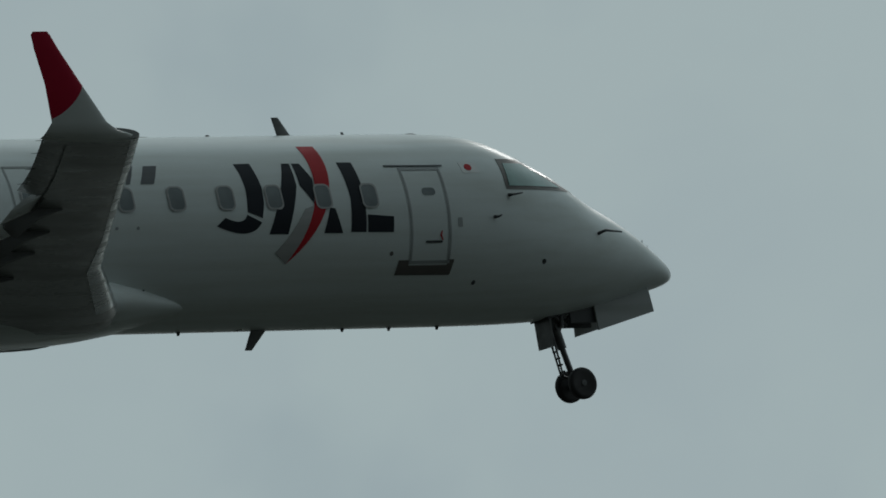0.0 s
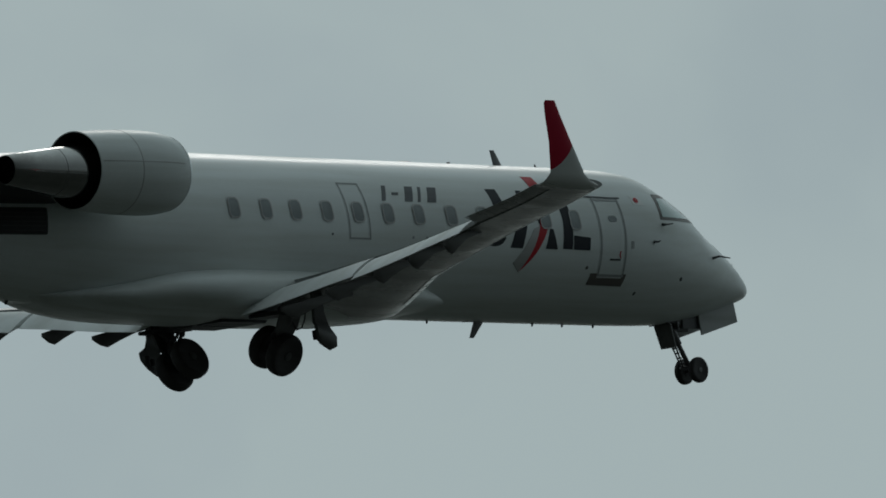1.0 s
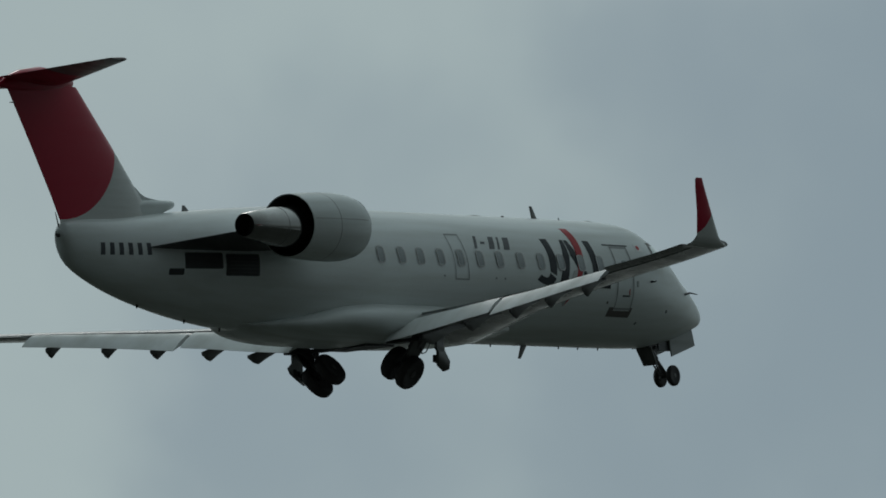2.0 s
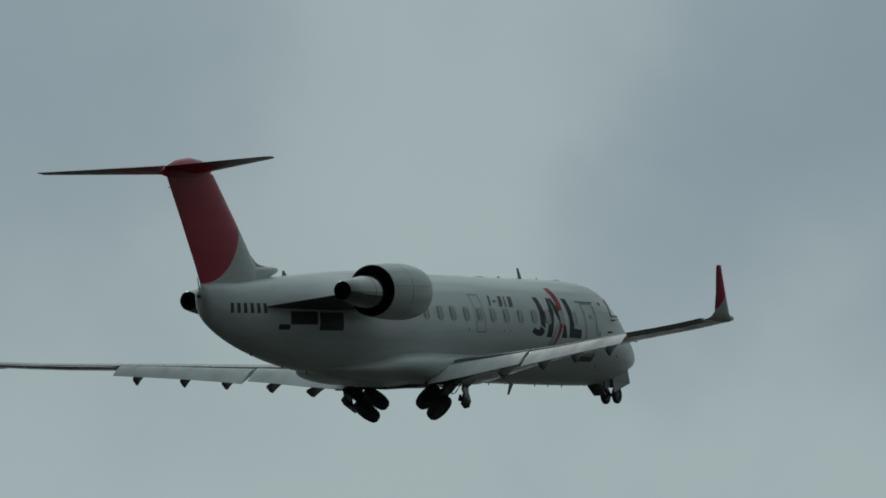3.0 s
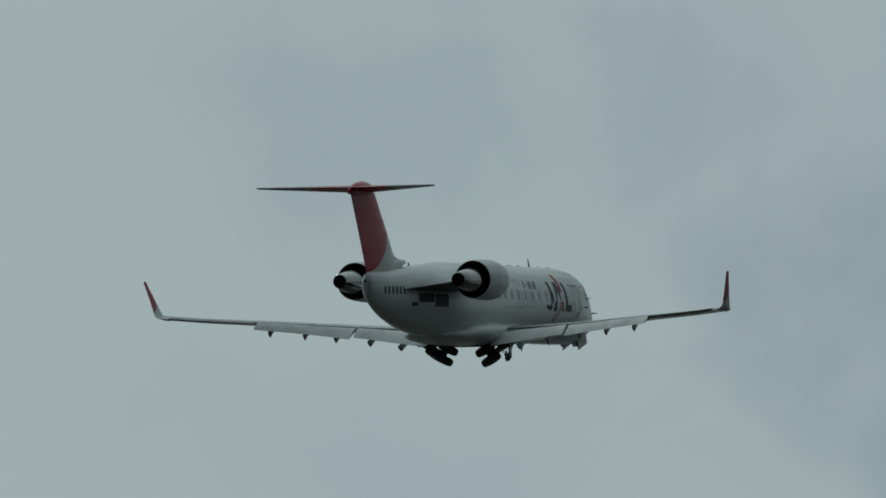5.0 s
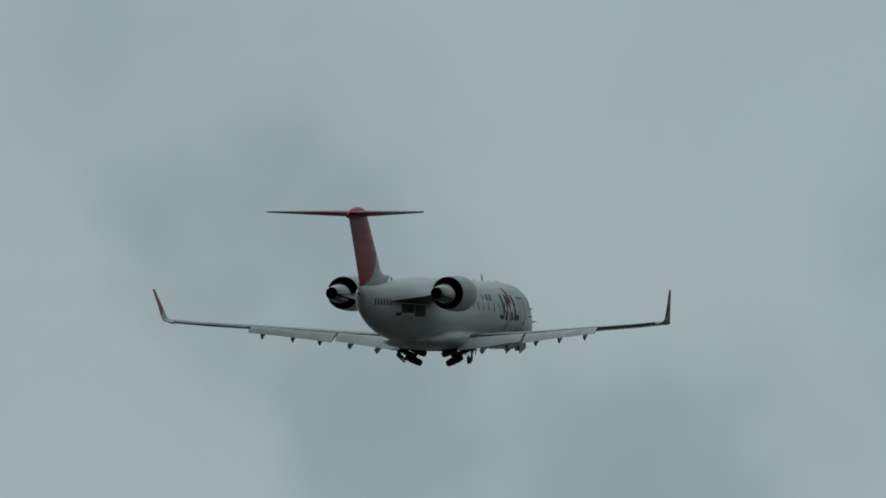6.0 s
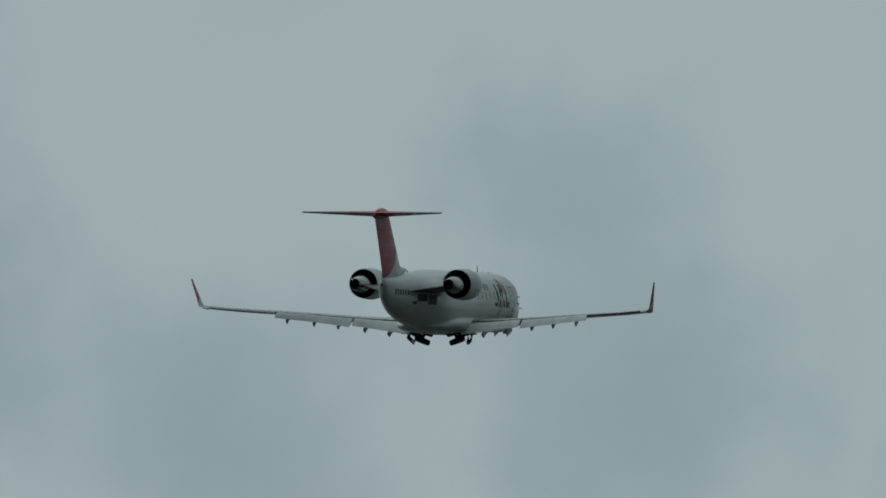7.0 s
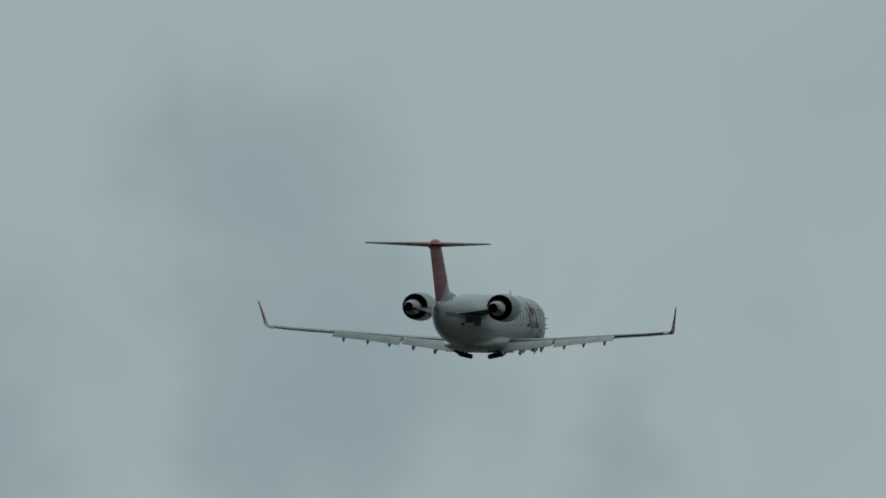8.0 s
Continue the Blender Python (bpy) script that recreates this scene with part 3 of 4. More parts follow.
def tyre(bm, c, r, w, axis_y=True):
    prof = [(-w / 2 * 0.80, r * 0.60), (-w / 2, r * 0.76), (-w / 2 * 0.94, r * 0.90), (-w / 2 * 0.62, r * 0.98), (-w * 0.18, r), (w * 0.18, r), (w / 2 * 0.62, r * 0.98), (w / 2 * 0.94, r * 0.90), (w / 2, r * 0.76), (w / 2 * 0.80, r * 0.60)]
    n = 36
    loft(bm, [[(c[0] + q * math.cos(2 * math.pi * i / n), c[1] + y, c[2] + q * math.sin(2 * math.pi * i / n)) for i in range(n)] for y, q in prof])


def hub(bm, c, r, w, out):
    prof = [(0.0, r * 0.62), (w * 0.36, r * 0.60), (w * 0.40, r * 0.56), (w * 0.30, r * 0.46), (w * 0.26, r * 0.24), (w * 0.46, r * 0.20), (w * 0.48, r * 0.06)]
    n = 24
    loft(bm, [[(c[0] + q * math.cos(2 * math.pi * i / n), c[1] + out * y, c[2] + q * math.sin(2 * math.pi * i / n)) for i in range(n)] for y, q in prof])


def make_main_gear(plane, side):
    """Built hanging straight down from its pivot."""
    L = 0.68
    o = side
    bm = bmesh.new()
    tube(bm, (0, o * 0.06, 0.14), (0, o * 0.03, -0.22), 0.13, 0.11, 16)
    tube(bm, (0, o * 0.03, -0.2), (0, 0, -L - 0.02), 0.065, 0.06, 14)
    tube(bm, (0, -0.30, -L), (0, 0.30, -L), 0.055, 0.055, 14)
    tube(bm, (0, o * 0.03, -0.2), (0.26, o * 0.06, 0.10), 0.045, 0.045, 8)
    tube(bm, (0, o * 0.03, -0.2), (-0.24, o * 0.06, 0.10), 0.045, 0.045, 8)
    tube(bm, (0.05, o * 0.06, -0.30), (0.05, o * 0.16, 0.10), 0.025, 0.025, 8)
    leg = part("main_landing_gear", bm, M_STRUT, plane, "dark steel main landing gear leg with twin wheels", pose(MAIN_PIVOT[0], side * MAIN_PIVOT[1], MAIN_PIVOT[2]))
    bm = bmesh.new()
    tube(bm, (-0.07, 0, -0.20), (-0.20, 0, -0.42), 0.03, 0.024, 8)
    tube(bm, (-0.20, 0, -0.42), (-0.05, 0, -L + 0.02), 0.024, 0.03, 8)
    part("torque_link", bm, M_STRUT, leg)
    bm = bmesh.new()
    tube(bm, (0.12, -side * 0.02, -0.16), (0.30, -side * 0.30, 0.22), 0.03, 0.03, 10)
    part("side_brace", bm, M_STRUT, leg)
    bm = bmesh.new()
    tube(bm, (0.08, 0, -0.30), (0.60, -o * 0.05, 0.20), 0.032, 0.032, 10)
    tube(bm, (0.30, -o * 0.02, -0.09), (0.34, -o * 0.02, -0.05), 0.05, 0.05, 10)
    part("drag_brace", bm, M_STRUT, leg)
    bm = bmesh.new()
    hose = [(0.06, o * 0.16, -0.12), (0.16, o * 0.19, -0.24), (0.27, o * 0.20, -0.20), (0.31, o * 0.18, -0.06), (0.30, o * 0.16, 0.08)]
    for a, b in zip(hose, hose[1:]):
        tube(bm, a, b, 0.012, 0.012, 6)
    part("brake_hose", bm, M_RUBBER, leg)
    bm = bmesh.new()
    loft(bm, [[(-0.27, o * y, 0.30), (0.25, o * y, 0.30), (0.23, o * y, -0.20), (0.14, o * y, -0.40), (-0.16, o * y, -0.42), (-0.27, o * y, -0.30)] for y in (0.10, 0.14)])
    part("shock_strut_shield", bm, M_TRACK, leg, "dark plate shielding the strut")
    for k in (-1, 1):
        bm = bmesh.new()
        tyre(bm, (0, k * 0.205, -L), 0.372, 0.235)
        part("tyre", bm, M_RUBBER, leg, "black tyre")
        bm = bmesh.new()
        hub(bm, (0, k * 0.205, -L), 0.372, 0.235, k)
        part("wheel_hub", bm, M_HUB, leg)
    return leg


def make_main_gear_door(plane, side):
    """The leg's outboard door, hanging from the wing, with a ragged rubber edge."""
    bm = bmesh.new()
    o = side
    prof = [(-0.04, -0.16), (-0.03, -0.36), (-0.05, -0.62), (-0.03, -0.80), (0.06, -0.95), (0.05, -1.10), (-0.01, -1.20)]
    wd = [0.13, 0.13, 0.14, 0.18, 0.25, 0.23, 0.12]
    slope = [0, 0, 0, 0.15, 0.4, 0.5, 0.5]
    rings = [[(-w, o * y, z + k * w), (w, o * y, z - k * w), (w * 0.9, o * (y + 0.05), z - k * w), (-w * 0.9, o * (y + 0.05), z + k * w)] for (y, z), w, k in zip(prof, wd, slope)]
    loft(bm, rings)
    door = part("main_gear_door", bm, M_TRACK, plane, "grey main gear leg door with a ragged rubber edge", pose(DOOR_PIVOT[0], side * DOOR_PIVOT[1], DOOR_PIVOT[2]))
    for k, x in enumerate((-0.17, -0.06, 0.05, 0.15)):
        bm = bmesh.new()
        y0 = o * (-0.03 - 0.015 * (k % 2))
        box(bm, x - 0.035, x + 0.035, y0 - 0.03, y0 + 0.03, -1.16 + 0.04 * (k % 2) - x * 0.5, -1.0 - x * 0.5, 0.01)
        part("rubber_seal", bm, M_RUBBER, door)
    return door


def make_nose_gear(plane):
    L = 1.17
    bm = bmesh.new()
    tube(bm, (0, 0, 0.12), (0, 0, -0.62), 0.085, 0.066, 14)
    tube(bm, (0, 0, -0.60), (0, 0, -L), 0.044, 0.044, 12)
    tube(bm, (0, -0.22, -L), (0, 0.22, -L), 0.032, 0.032, 12)
    tube(bm, (0, -0.22, 0), (0, 0.22, 0), 0.045, 0.045, 12)
    tube(bm, (0.0, 0.10, -0.30), (0.0, -0.10, -0.30), 0.05, 0.05, 10)
    tube(bm, (0.02, 0.14, -0.32), (0.10, 0.14, -0.12), 0.03, 0.03, 8)
    tube(bm, (0.02, -0.14, -0.32), (0.10, -0.14, -0.12), 0.03, 0.03, 8)
    leg = part("nose_landing_gear", bm, M_STRUT, plane, "dark steel nose gear leg with two small wheels", pose(*NOSE_PIVOT))
    bm = bmesh.new()
    for k in (-1, 1):
        tube(bm, (-0.10, k * 0.05, -0.30), (-0.17, k * 0.025, -0.98), 0.018, 0.014, 8)
    for z in (-0.42, -0.52, -0.62, -0.72, -0.82, -0.92):
        tube(bm, (-0.135, -0.05, z), (-0.135, 0.05, z), 0.016, 0.016, 6)
    tube(bm, (-0.17, 0, -0.98), (0.0, 0, -1.08), 0.022, 0.022, 8)
    tube(bm, (-0.17, 0, -0.98), (-0.25, 0, -0.965), 0.014, 0.008, 6)
    part("torque_link", bm, M_STRUT, leg)
    bm = bmesh.new()
    tube(bm, (0.02, 0, -0.40), (0.34, 0, -0.06), 0.03, 0.03, 10)
    tube(bm, (0.08, 0.06, -0.20), (0.30, 0.06, -0.16), 0.014, 0.014, 6)
    part("drag_brace", bm, M_STRUT, leg)
    bm = bmesh.new()
    for k in (-1, 1):
        tube(bm, (-0.04, k * 0.10, -0.10), (0.12, k * 0.12, -0.34), 0.035, 0.03, 10)
        tube(bm, (0.10, k * 0.07, -0.28), (0.24, k * 0.09, -0.22), 0.03, 0.026, 8)
    tube(bm, (0.07, -0.12, -0.24), (0.07, 0.12, -0.24), 0.04, 0.04, 10)
    part("steering_actuator", bm, M_STRUT, leg)
    bm = bmesh.new()
    loft(bm, [[(-0.10 - d, -0.20, -0.02), (-0.10 - d, 0.20, -0.02), (-0.24 - d, 0.17, -0.53), (-0.24 - d, -0.17, -0.53)] for d in (0.0, 0.035)])
    part("aft_gear_door", bm, M_TRACK, leg, "grey plate door on the back of the leg")
    for k in (-1, 1):
        bm = bmesh.new()
        tyre(bm, (0, k * 0.165, -L), 0.229, 0.115)
        part("tyre", bm, M_RUBBER, leg, "black tyre")
        bm = bmesh.new()
        hub(bm, (0, k * 0.165, -L), 0.229, 0.115, k)
        part("wheel_hub", bm, M_HUB, leg)
    return leg


def make_nose_doors(plane):
    for side in (-1, 1):
        bm = bmesh.new()
        y = 0.25
        outer = [(0.57, BOT(0.57) + 0.06), (0.53, -1.29), (1.52, -1.54), (1.54, BOT(1.5) + 0.05)]
        rings = []
        for off in (0.0, 0.03):
            rings.append([(-s, side * (y + off + (0.03 if z < -1.2 else 0)), z) for s, z in outer])
        loft(bm, rings)
        part("nose_gear_door", bm, M_DOOR, plane, "greyish white open nose gear door")
        bm = bmesh.new()
        box(bm, -1.95, -1.28, side * 0.22 - 0.02, side * 0.22 + 0.02, -1.42, -1.12, 0.008)
        part("well_side_plate", bm, M_PYLON, plane)
    # no opening is cut: a black block just below the skin paints the well's shade
    bm = bmesh.new()
    box(bm, -2.34, -0.5, -0.22, 0.22, -1.24, -0.98, 0.02)
    for v in bm.verts:
        if v.co.z < -1.1:
            v.co.z = BOT(-v.co.x) - 0.012
    part("nose_well_shade", bm, M_DARK, plane)


# ------------------------------------------------------------------ fuselage details
WINDOWS = [14.61, 13.81, 13.07, 12.28, 11.50, 10.73, 9.95, 9.11, 8.29, 7.49, 6.67, 5.89]


def make_cabin_windows(plane):
    for side in (-1, 1):
        for s in WINDOWS:
            outer = denser(rounded(s - 0.14, s + 0.14, 0.095, 0.46, 0.085), 0.07)
            inner = [(s + (a - s) * 0.83, 0.278 + (b - 0.278) * 0.875) for a, b in outer]
            frame_ob = ring_decal("cabin_window", outer, inner, side, M_SILVER, plane, "small rounded cabin window with a pale rim", 0.017)
            decal("pane", [(s + (a - s) * 0.86, 0.278 + (b - 0.278) * 0.9) for a, b in outer], side, M_CABIN, frame_ob, "dark glossy pane", 0.014, 0.07)


def long_outline(name, s0, s1, z0, z1, w, side, material, parent, label):
    """A door's seam in strips short enough to follow the skin."""
    bm = bmesh.new()
    zs = np.linspace(z0, z1, 15)
    for sa, sb in ((s0, s0 + w), (s1 - w, s1)):
        loft(bm, [[(-sa, side * skin_y(sa, z, 0.007), z), (-sb, side * skin_y(sb, z, 0.007), z)] for z in zs], False, False, closed=False)
    for za, zb in ((z0 - w / 2, z0 + w / 2), (z1 - w / 2, z1 + w / 2)):
        loft(bm, [[(-s, side * skin_y(s, za, 0.0075), za), (-s, side * skin_y(s, zb, 0.0075), zb)] for s in np.linspace(s0, s1, 6)], False, False, closed=False)
    return part(name, bm, material, parent, label)


def make_doors(plane):
    for side in (-1, 1):
        exit_door = long_outline("overwing_exit", 11.23, 11.77, -0.18, 0.79, 0.028, side, M_SEAM, plane, "overwing emergency exit outlined in grey")
        door = long_outline("service_door", 4.57, 5.26, -0.66, 0.67, 0.04, side, M_SEAM, plane, "white service door outlined in grey")
        decal("door_window", rounded(4.76, 4.98, 0.27, 0.38, 0.05), side, M_CABIN, door, "", 0.006, 0.2)
        decal("door_sill", [(4.49, -0.63), (4.60, -0.63), (4.60, -0.70), (5.26, -0.70), (5.26, -0.63), (5.43, -0.63), (5.46, -0.82), (4.53, -0.83)], side, M_FRAME, door, "dark scuffed sill plate", 0.008)
        decal("door_handle", rounded(4.72, 5.0, -0.405, -0.375, 0.012), side, M_DARK, door, "", 0.008, 0.2)
        decal("rain_gutter", [(4.50, 0.705), (4.50, 0.725), (5.47, 0.735), (5.47, 0.715)], side, M_GREYBAR, door, "", 0.016, 0.3)
        decal("red_tag", [(4.72, -0.24), (4.735, -0.24), (4.76, -0.30), (4.72, -0.37), (4.705, -0.37), (4.735, -0.30)], side, M_MARKRED, door, "", 0.008, 0.2)
        decal("static_port", rounded(4.37, 4.44, -0.19, -0.06, 0.01), side, M_SEAM, plane, "", 0.007, 0.2)


def arc(points_outer, points_inner):
    return points_outer + points_inner[::-1]


def bezier(p0, p1, p2, n=14):
    return [((1 - t) ** 2 * p0[0] + 2 * t * (1 - t) * p1[0] + t * t * p2[0], (1 - t) ** 2 * p0[1] + 2 * t * (1 - t) * p1[1] + t * t * p2[1]) for t in np.linspace(0, 1, n)]


def make_markings(plane):
    """Plain slanted shapes in the livery's colours; writing is left as bars."""
    for side in (-1, 1):
        # dark blocks and wedges
        decal("livery_bar", [(7.956, 0.789), (7.689, 0.794), (7.648, 0.441), (7.673, 0.191), (7.73, -0.02), (7.965, 0.07), (7.954, 0.154), (7.924, 0.402), (7.93, 0.618)], side, M_NAVY, plane, "dark navy slanted marking")
        decal("livery_bar", arc(bezier((7.75, -0.08), (7.93, -0.36), (8.50, -0.125)), bezier((7.98, 0.03), (8.06, -0.14), (8.349, -0.009))), side, M_NAVY, plane, "dark navy curved marking")
        decal("livery_bar", [(7.156, 0.787), (7.03, 0.785), (7.06, 0.44), (7.323, -0.252), (7.634, -0.247)], side, M_NAVY, plane, "dark navy slanted marking")
        decal("livery_bar", [(6.99, 0.784), (6.865, 0.782), (6.753, 0.531), (6.836, 0.178), (7.003, 0.448)], side, M_NAVY, plane, "dark navy slanted marking")
        decal("livery_bar", [(6.718, -0.246), (6.405, -0.25), (6.50, 0.10), (6.58, 0.11)], side, M_NAVY, plane, "dark navy wedge marking")
        decal("livery_bar", [(6.232, 0.792), (5.987, 0.788), (5.97, 0.416), (5.99, 0.03), (6.01, -0.24), (6.262, -0.237), (6.21, 0.252)], side, M_NAVY, plane, "dark navy slanted marking")
        decal("livery_bar", [(5.965, 0.004), (5.531, -0.027), (5.547, -0.248), (5.98, -0.243)], side, M_NAVY, plane, "dark navy block marking")
        # red and silver sweep
        decal("livery_sweep", arc(bezier((6.423, 1.07), (6.42, 0.0), (7.34, -0.65)), bezier((6.70, 1.07), (6.66, 0.10), (7.33, -0.64))), side, M_MARKRED, plane, "red curved sweep marking", 0.010)
        decal("livery_sweep", arc(bezier((6.80, 0.16), (6.95, -0.30), (7.34, -0.645)), bezier((7.00, 0.10), (7.20, -0.20), (7.53, -0.50))), side, M_SILVER, plane, "silver curved sweep marking", 0.009)
        # small bars for the name over the windows
        for c, w, low, high in ((10.66, 0.05, 0.50, 0.78), (10.38, 0.08, 0.61, 0.66), (10.02, 0.10, 0.50, 0.78), (9.75, 0.035, 0.50, 0.78), (9.43, 0.11, 0.50, 0.78)):
            lean = 0.3 * (high - low)
            decal("writing_bar", [(c - w - lean, high), (c + w - lean, high), (c + w + lean, low), (c - w + lean, low)], side, M_LETTER, plane, "small grey bar of lettering", 0.006, 0.13)
        # registration bars
        for k in range(6):
            c = 22.24 + 0.265 * k
            decal("writing_bar", [(c - 0.06, 0.39), (c + 0.06, 0.39), (c + 0.075, 0.14), (c - 0.045, 0.14)], side, M_GREYBAR, plane, "small dark bar of lettering", 0.006, 0.13)
        decal("flag", [(3.90, 0.76), (4.20, 0.76), (4.18, 0.60), (3.88, 0.60)], side, paintless_white, plane, "white flag with a red disc", 0.006, 0.15)
        disc = [(4.06 + 0.062 * math.cos(a), 0.685 + 0.05 * math.sin(a)) for a in np.linspace(0, 2 * math.pi, 16, endpoint=False)]
        decal("flag_disc", disc, side, M_MARKRED, plane, "red disc", 0.009, 0.2)
        # louvres in the rear fuselage
        for s0, s1, z0, z1, mt in ((19.01, 20.04, -0.27, 0.18, M_DARK), (20.14, 21.25, -0.13, 0.20, M_DARK), (21.27, 21.70, -0.26, -0.13, M_DARK)):
            vent = decal("louvre", rounded(s0, s1, z0, z1, 0.03), side, mt, plane, "dark air louvre in the rear fuselage", 0.006, 0.15)
            if mt is M_DARK and s0 < 20:
                for z in np.arange(z0 + 0.06, z1 - 0.02, 0.075):
                    decal("slat", [(s0 + 0.05, z), (s1 - 0.05, z), (s1 - 0.05, z + 0.018), (s0 + 0.05, z + 0.018)], side, M_SOOT, vent, "", 0.014, 0.2)
        # small ports
        for s, z, r, mt in ((2.85, -0.66, 0.036, M_DARK), (4.06, -0.93, 0.03, M_GREYBAR), (5.57, -0.54, 0.03, M_FRAME), (12.20, -0.12, 0.02, M_GREYBAR), (10.15, -0.13, 0.024, M_SEAM), (9.80, -0.13, 0.024, M_SEAM), (9.6, -0.95, 0.02, M_GREYBAR)):
            decal("drain_port", [(s + r * math.cos(a), z + r * math.sin(a)) for a in np.linspace(0, 2 * math.pi, 10, endpoint=False)], side, mt, plane, "", 0.007, 0.2)


paintless_white = paint("clean_white_paint", (0.80, 0.80, 0.80), 0.35, 0.04)


def make_cockpit(plane):
    for side in (-1, 1):
        fr = decal("cockpit_window", [(3.47, 0.825), (2.98, 0.845), (2.17, 0.42), (2.12, 0.375), (3.47, 0.355)], side, M_FRAME, plane, "greenish cockpit side window in a brown grey frame", 0.007)
        decal("glass", [(3.38, 0.755), (2.95, 0.775), (2.30, 0.425), (3.41, 0.405)], side, M_WIND, fr, "greenish glass", 0.014)
        # windscreen panes on the upper nose
        bm = bmesh.new()
        cols = []
        for u in np.linspace(0, 1, 7):
            col = []
            for v in np.linspace(0, 1, 6):
                s = 1.98 + 0.10 * (1 - u) + (0.72 + 0.18 * u) * v
                ang = radians(4 + (40 + 10 * v) * u)
                col.append(skin_ring(s, side * ang, 0.004))
            cols.append(col)
        loft(bm, cols, False, False, closed=False)
        part("windscreen_pane", bm, M_CABIN, plane, "greenish windscreen pane")
        # probes
        for s, z, length in ((3.45, 0.27, 0.17), (3.78, -0.05, 0.06)):
            y = skin_y(s, z)
            bm = bmesh.new()
            tube(bm, (-s, side * (y - 0.02), z), (-s + 0.02, side * (y + 0.09), z - 0.01), 0.03, 0.014, 8)
            tube(bm, (-s + 0.02, side * (y + 0.085), z - 0.01), (-s + length, side * (y + 0.10), z + 0.01), 0.016, 0.009, 8)
            part("air_data_probe", bm, M_SOOT, plane)
        s, z = 1.72, -0.24
        y = skin_y(s, z)
        bm = bmesh.new()
        tube(bm, (-s - 0.05, side * (y - 0.03), z - 0.02), (-s + 0.04, side * (y + 0.11), z + 0.02), 0.028, 0.018, 8)
        tube(bm, (-s + 0.03, side * (y + 0.105), z + 0.02), (-s + 0.30, side * (y + 0.13), z - 0.01), 0.018, 0.010, 8)
        part("pitot_tube", bm, M_SOOT, plane, "dark pitot tube")
    bm = bmesh.new()
    for k in range(3):
        s = 0.32 + 0.16 * k
        for side in (-1, 1):
            z = -0.42 + 0.06 * k
            y = skin_y(s, z)
            tube(bm, (-s, side * (y - 0.01), z - 0.03), (-s + 0.01, side * (y + 0.008), z + 0.03), 0.007, 0.007, 6)
    part("lightning_strips", bm, M_SEAM, plane)


def blade(plane, s0, s1, z0, tip_s0, tip_s1, z1, t, material, label):
    bm = bmesh.new()
    def rib_at(a, b, z, th):
        return [(-a, 0, z), (-(a + 0.3 * (b - a)), th, z), (-b, 0, z), (-(a + 0.3 * (b - a)), -th, z)]
    loft(bm, [rib_at(s0, s1, z0, t), rib_at(tip_s0, tip_s1, z1, t * 0.6)])
    return part("blade_antenna", bm, material, plane, label)


def make_antennas(plane):
    blade(plane, 6.17, 6.42, 1.33, 6.38, 6.50, 1.64, 0.02, M_TRACK, "grey swept blade antenna on the roof")
    blade(plane, 6.94, 7.22, -1.33, 7.26, 7.38, -1.66, 0.02, M_TRACK, "grey swept blade antenna under the belly")
    blade(plane, 5.26, 5.33, 1.33, 5.31, 5.35, 1.42, 0.012, M_SOOT, "")
    for s in (8.44, 5.69, 4.9, 4.08):
        blade(plane, s - 0.05, s + 0.05, -1.33, s, s + 0.04, -1.43, 0.012, M_SOOT, "")
    for s in (18.9, 20.2, 21.9):
        blade(plane, s - 0.06, s + 0.06, BOT(s) + 0.03, s, s + 0.06, BOT(s) - 0.07, 0.015, M_SOOT, "")
    for s, w in ((8.75, 0.26), (4.19, 0.13), (7.45, 0.07)):
        top = s != 7.45
        bm = bmesh.new()
        z = 1.335 if top else -1.335
        k = 1 if top else -1
        loft(bm, [[(-s + w * f * math.cos(a), 0.10 * f * math.sin(a), z + k * h) for a in np.linspace(0, 2 * math.pi, 16, endpoint=False)] for f, h in ((1, 0.0), (0.95, 0.025), (0.6, 0.045), (0.1, 0.05))])
        part("flat_antenna", bm, M_TRACK, plane)
    bm = bmesh.new()
    tube(bm, (-7.6, 0, 1.33), (-7.6, 0, 1.40), 0.05, 0.025, 12)
    part("beacon_light", bm, M_FRAME, plane)


# ------------------------------------------------------------------ the place and the aircraft
def make_ground():
    bm = bmesh.new()
    n, half = 24, 4600.0
    vs = [[bm.verts.new((-half + 2 * half * i / n, -half + 2 * half * j / n, 0)) for j in range(n + 1)] for i in range(n + 1)]
    for i in range(n):
        for j in range(n):
            bm.faces.new((vs[i][j], vs[i + 1][j], vs[i + 1][j + 1], vs[i][j + 1]))
    ob = new("ground", finish("ground", bm, make_ground_material()))
    tagged(ob, "flat dark grass airfield under an overcast sky", "ground", kind="structure")


make_ground()
airliner = new("airliner")
airliner.empty_display_size = 3
tagged(airliner, "white regional jet airliner climbing with landing gear retracting", "airplane")
make_fuselage(airliner)
make_belly(airliner)
for sd in (-1, 1):
    make_wing(airliner, sd)
    make_engine(airliner, sd)
make_tail(airliner)
make_doors(airliner)
make_cabin_windows(airliner)
make_markings(airliner)
make_cockpit(airliner)
make_antennas(airliner)
make_nose_doors(airliner)
gear_right = make_main_gear(airliner, -1)
gear_left = make_main_gear(airliner, 1)
gear_nose = make_nose_gear(airliner)
door_right = make_main_gear_door(airliner, -1)
door_left = make_main_gear_door(airliner, 1)

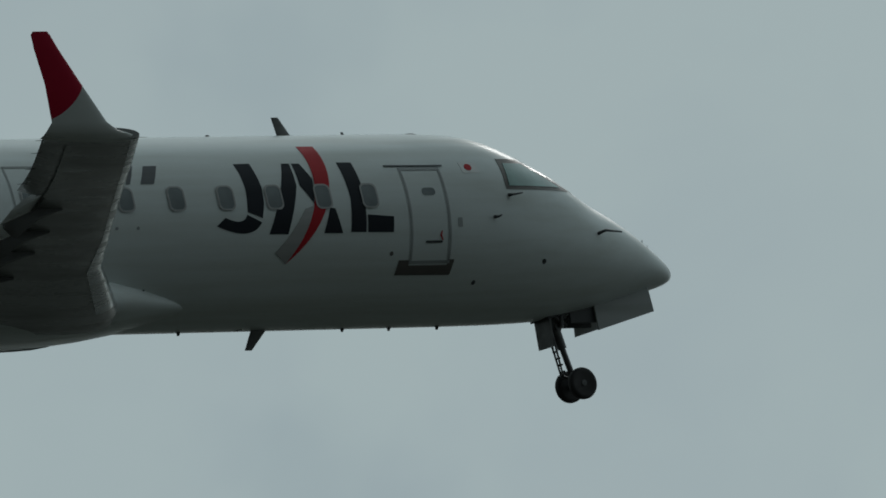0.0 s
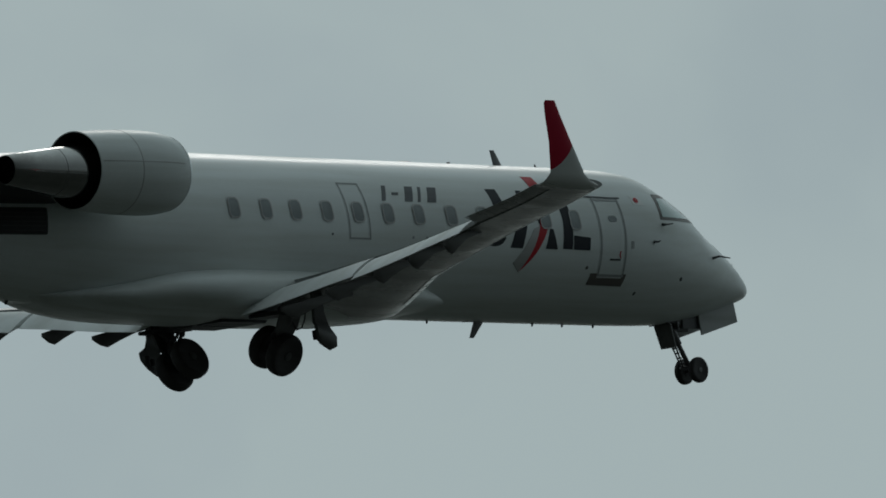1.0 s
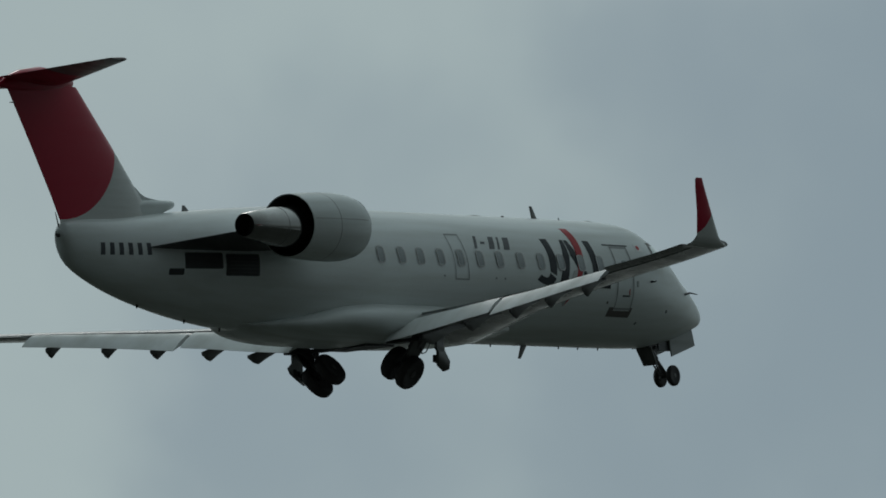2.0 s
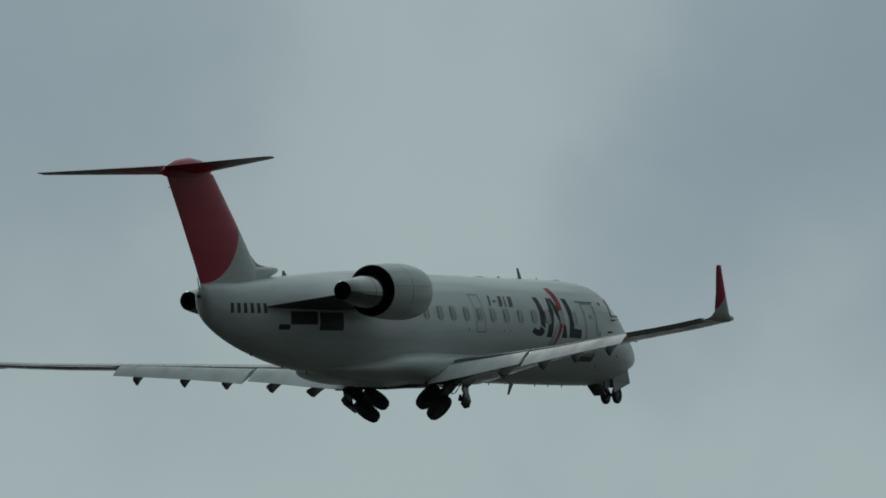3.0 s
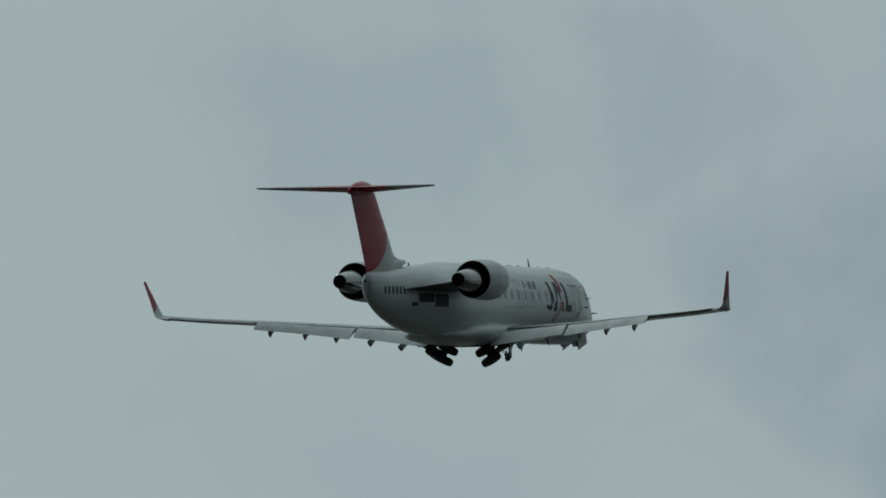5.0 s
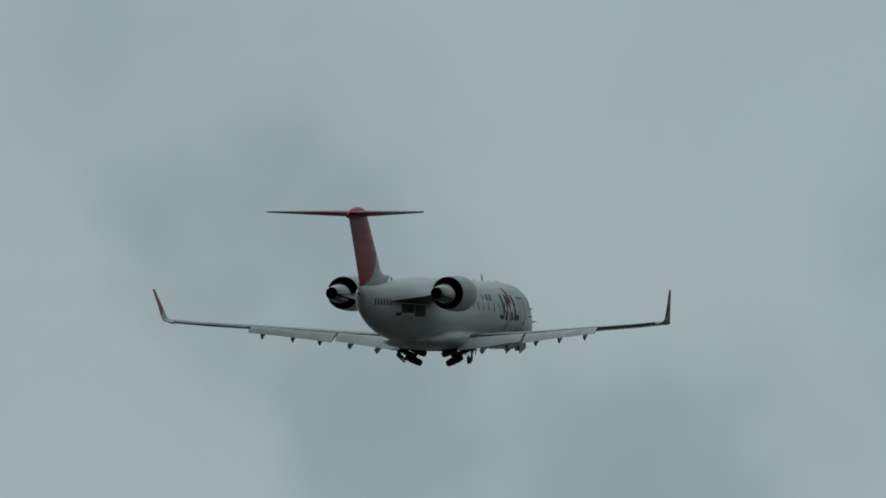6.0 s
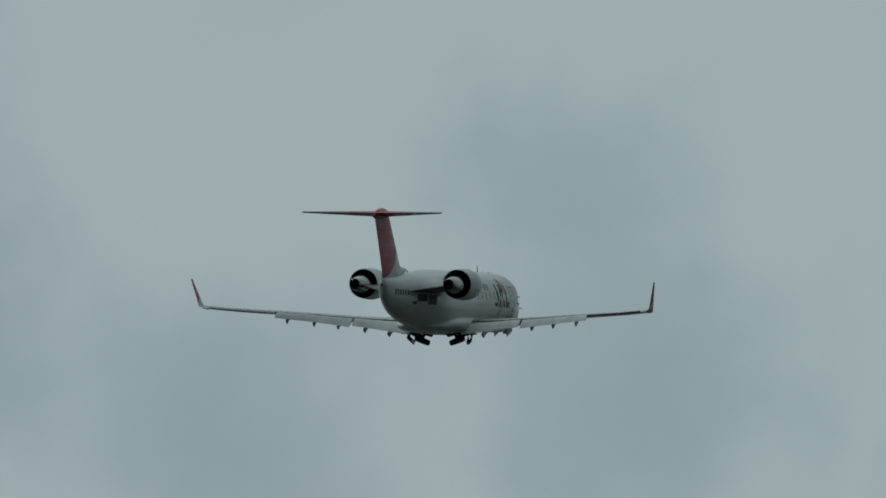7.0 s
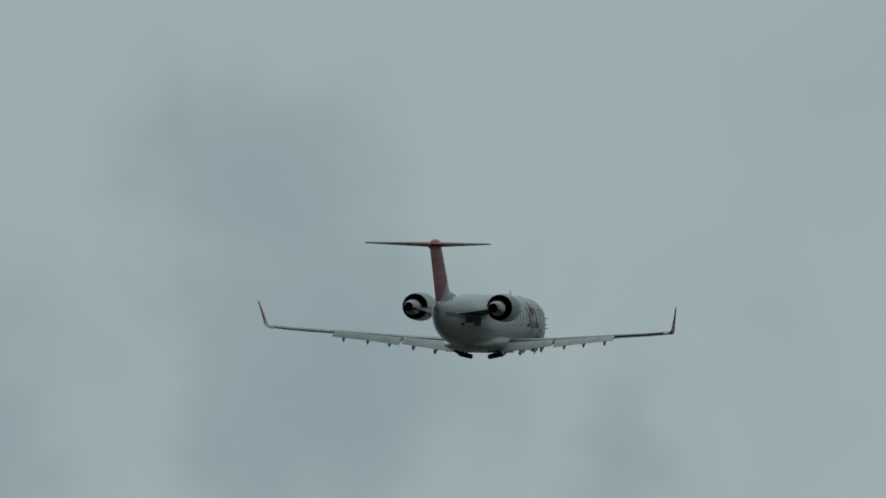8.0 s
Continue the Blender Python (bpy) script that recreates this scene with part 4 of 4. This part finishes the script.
# seconds, place of the nose, roll, pitch, heading
FLIGHT = [
    (0.0, 94.91, 138.84, 49.91, 2.918, -9.850, -0.069), (0.3, 113.99, 138.87, 51.95, 2.927, -9.866, -0.079),
    (0.5, 126.77, 138.89, 53.34, 2.982, -9.907, -0.133), (0.8, 145.31, 138.23, 55.21, 2.938, -9.898, -0.082),
    (1.0, 158.14, 138.24, 56.66, 2.860, -9.889, 0.108), (1.5, 189.68, 137.70, 60.15, 2.683, -9.644, 0.102),
    (2.0, 221.41, 137.19, 63.80, 2.583, -9.465, 0.145), (2.2, 233.95, 136.88, 65.24, 2.597, -9.484, 0.178),
    (3.3, 303.80, 135.30, 73.89, 2.900, -10.200, -0.210), (3.5, 316.43, 135.07, 75.36, 2.971, -10.280, -0.091),
    (4.0, 348.17, 134.24, 79.44, 2.865, -10.000, -0.057), (4.5, 380.28, 133.46, 83.65, 2.840, -9.851, 0.006),
    (5.0, 411.63, 132.35, 87.86, 2.818, -9.777, -0.005), (5.2, 424.45, 131.98, 89.63, 2.827, -9.795, -0.020),
    (6.3, 495.25, 129.78, 99.72, 2.826, -9.797, -0.012), (6.5, 508.02, 129.31, 101.59, 2.824, -9.799, 0.000),
    (7.0, 539.82, 128.06, 106.32, 2.826, -9.803, -0.005), (7.5, 571.84, 126.80, 111.20, 2.824, -9.807, 0.011),
    (8.0, 604.06, 125.50, 116.22, 2.821, -9.793, 0.014),
]
# seconds, degrees by which the main legs have swung inwards, the nose leg forwards and the leg doors outwards
GEAR = [(0.0, 14, 17, 20), (0.5, 19, 26.5, 13), (1.0, 25, 33, 6.5), (1.5, 29, 40, 0), (2.0, 34, 48, -5), (3.5, 48, 79, -18), (4.0, 51, 89, -21), (4.5, 54.5, 97, -24), (5.0, 58, 102, -27), (6.5, 66, 104, -31), (8.0, 77, 104, -52)]


def lead(t, most):
    """Degrees by which the left leg and its door run ahead of the right ones."""
    return most * float(np.interp(t, [1.0, 3.5, 5.0, 6.5], [0.0 if most < 5 else 1.0, 1.0, 1.0, 0.0]))


def lift(t):
    """Metres by which the leg's shortening strut has drawn the wheels up."""
    return float(np.interp(t, [5.0, 8.0], [0.0, 0.14]))


def motions():
    walk(airliner, [(t, pose(x, y, z, rx, ry, rz)) for t, x, y, z, rx, ry, rz in FLIGHT])
    for leg, side in ((gear_right, -1), (gear_left, 1)):
        walk(leg, [(t, pose(MAIN_PIVOT[0], side * MAIN_PIVOT[1], MAIN_PIVOT[2] + lift(t), -side * (a + (lead(t, 4) if side > 0 else 0)))) for t, a, _, _ in GEAR])
    for door, side in ((door_right, -1), (door_left, 1)):
        walk(door, [(t, pose(DOOR_PIVOT[0], side * DOOR_PIVOT[1], DOOR_PIVOT[2], side * (c - (lead(t, 8) if side > 0 else 0)))) for t, _, _, c in GEAR])
    walk(gear_nose, [(t, pose(*NOSE_PIVOT, 0, -b)) for t, _, b, _ in GEAR])


motions()
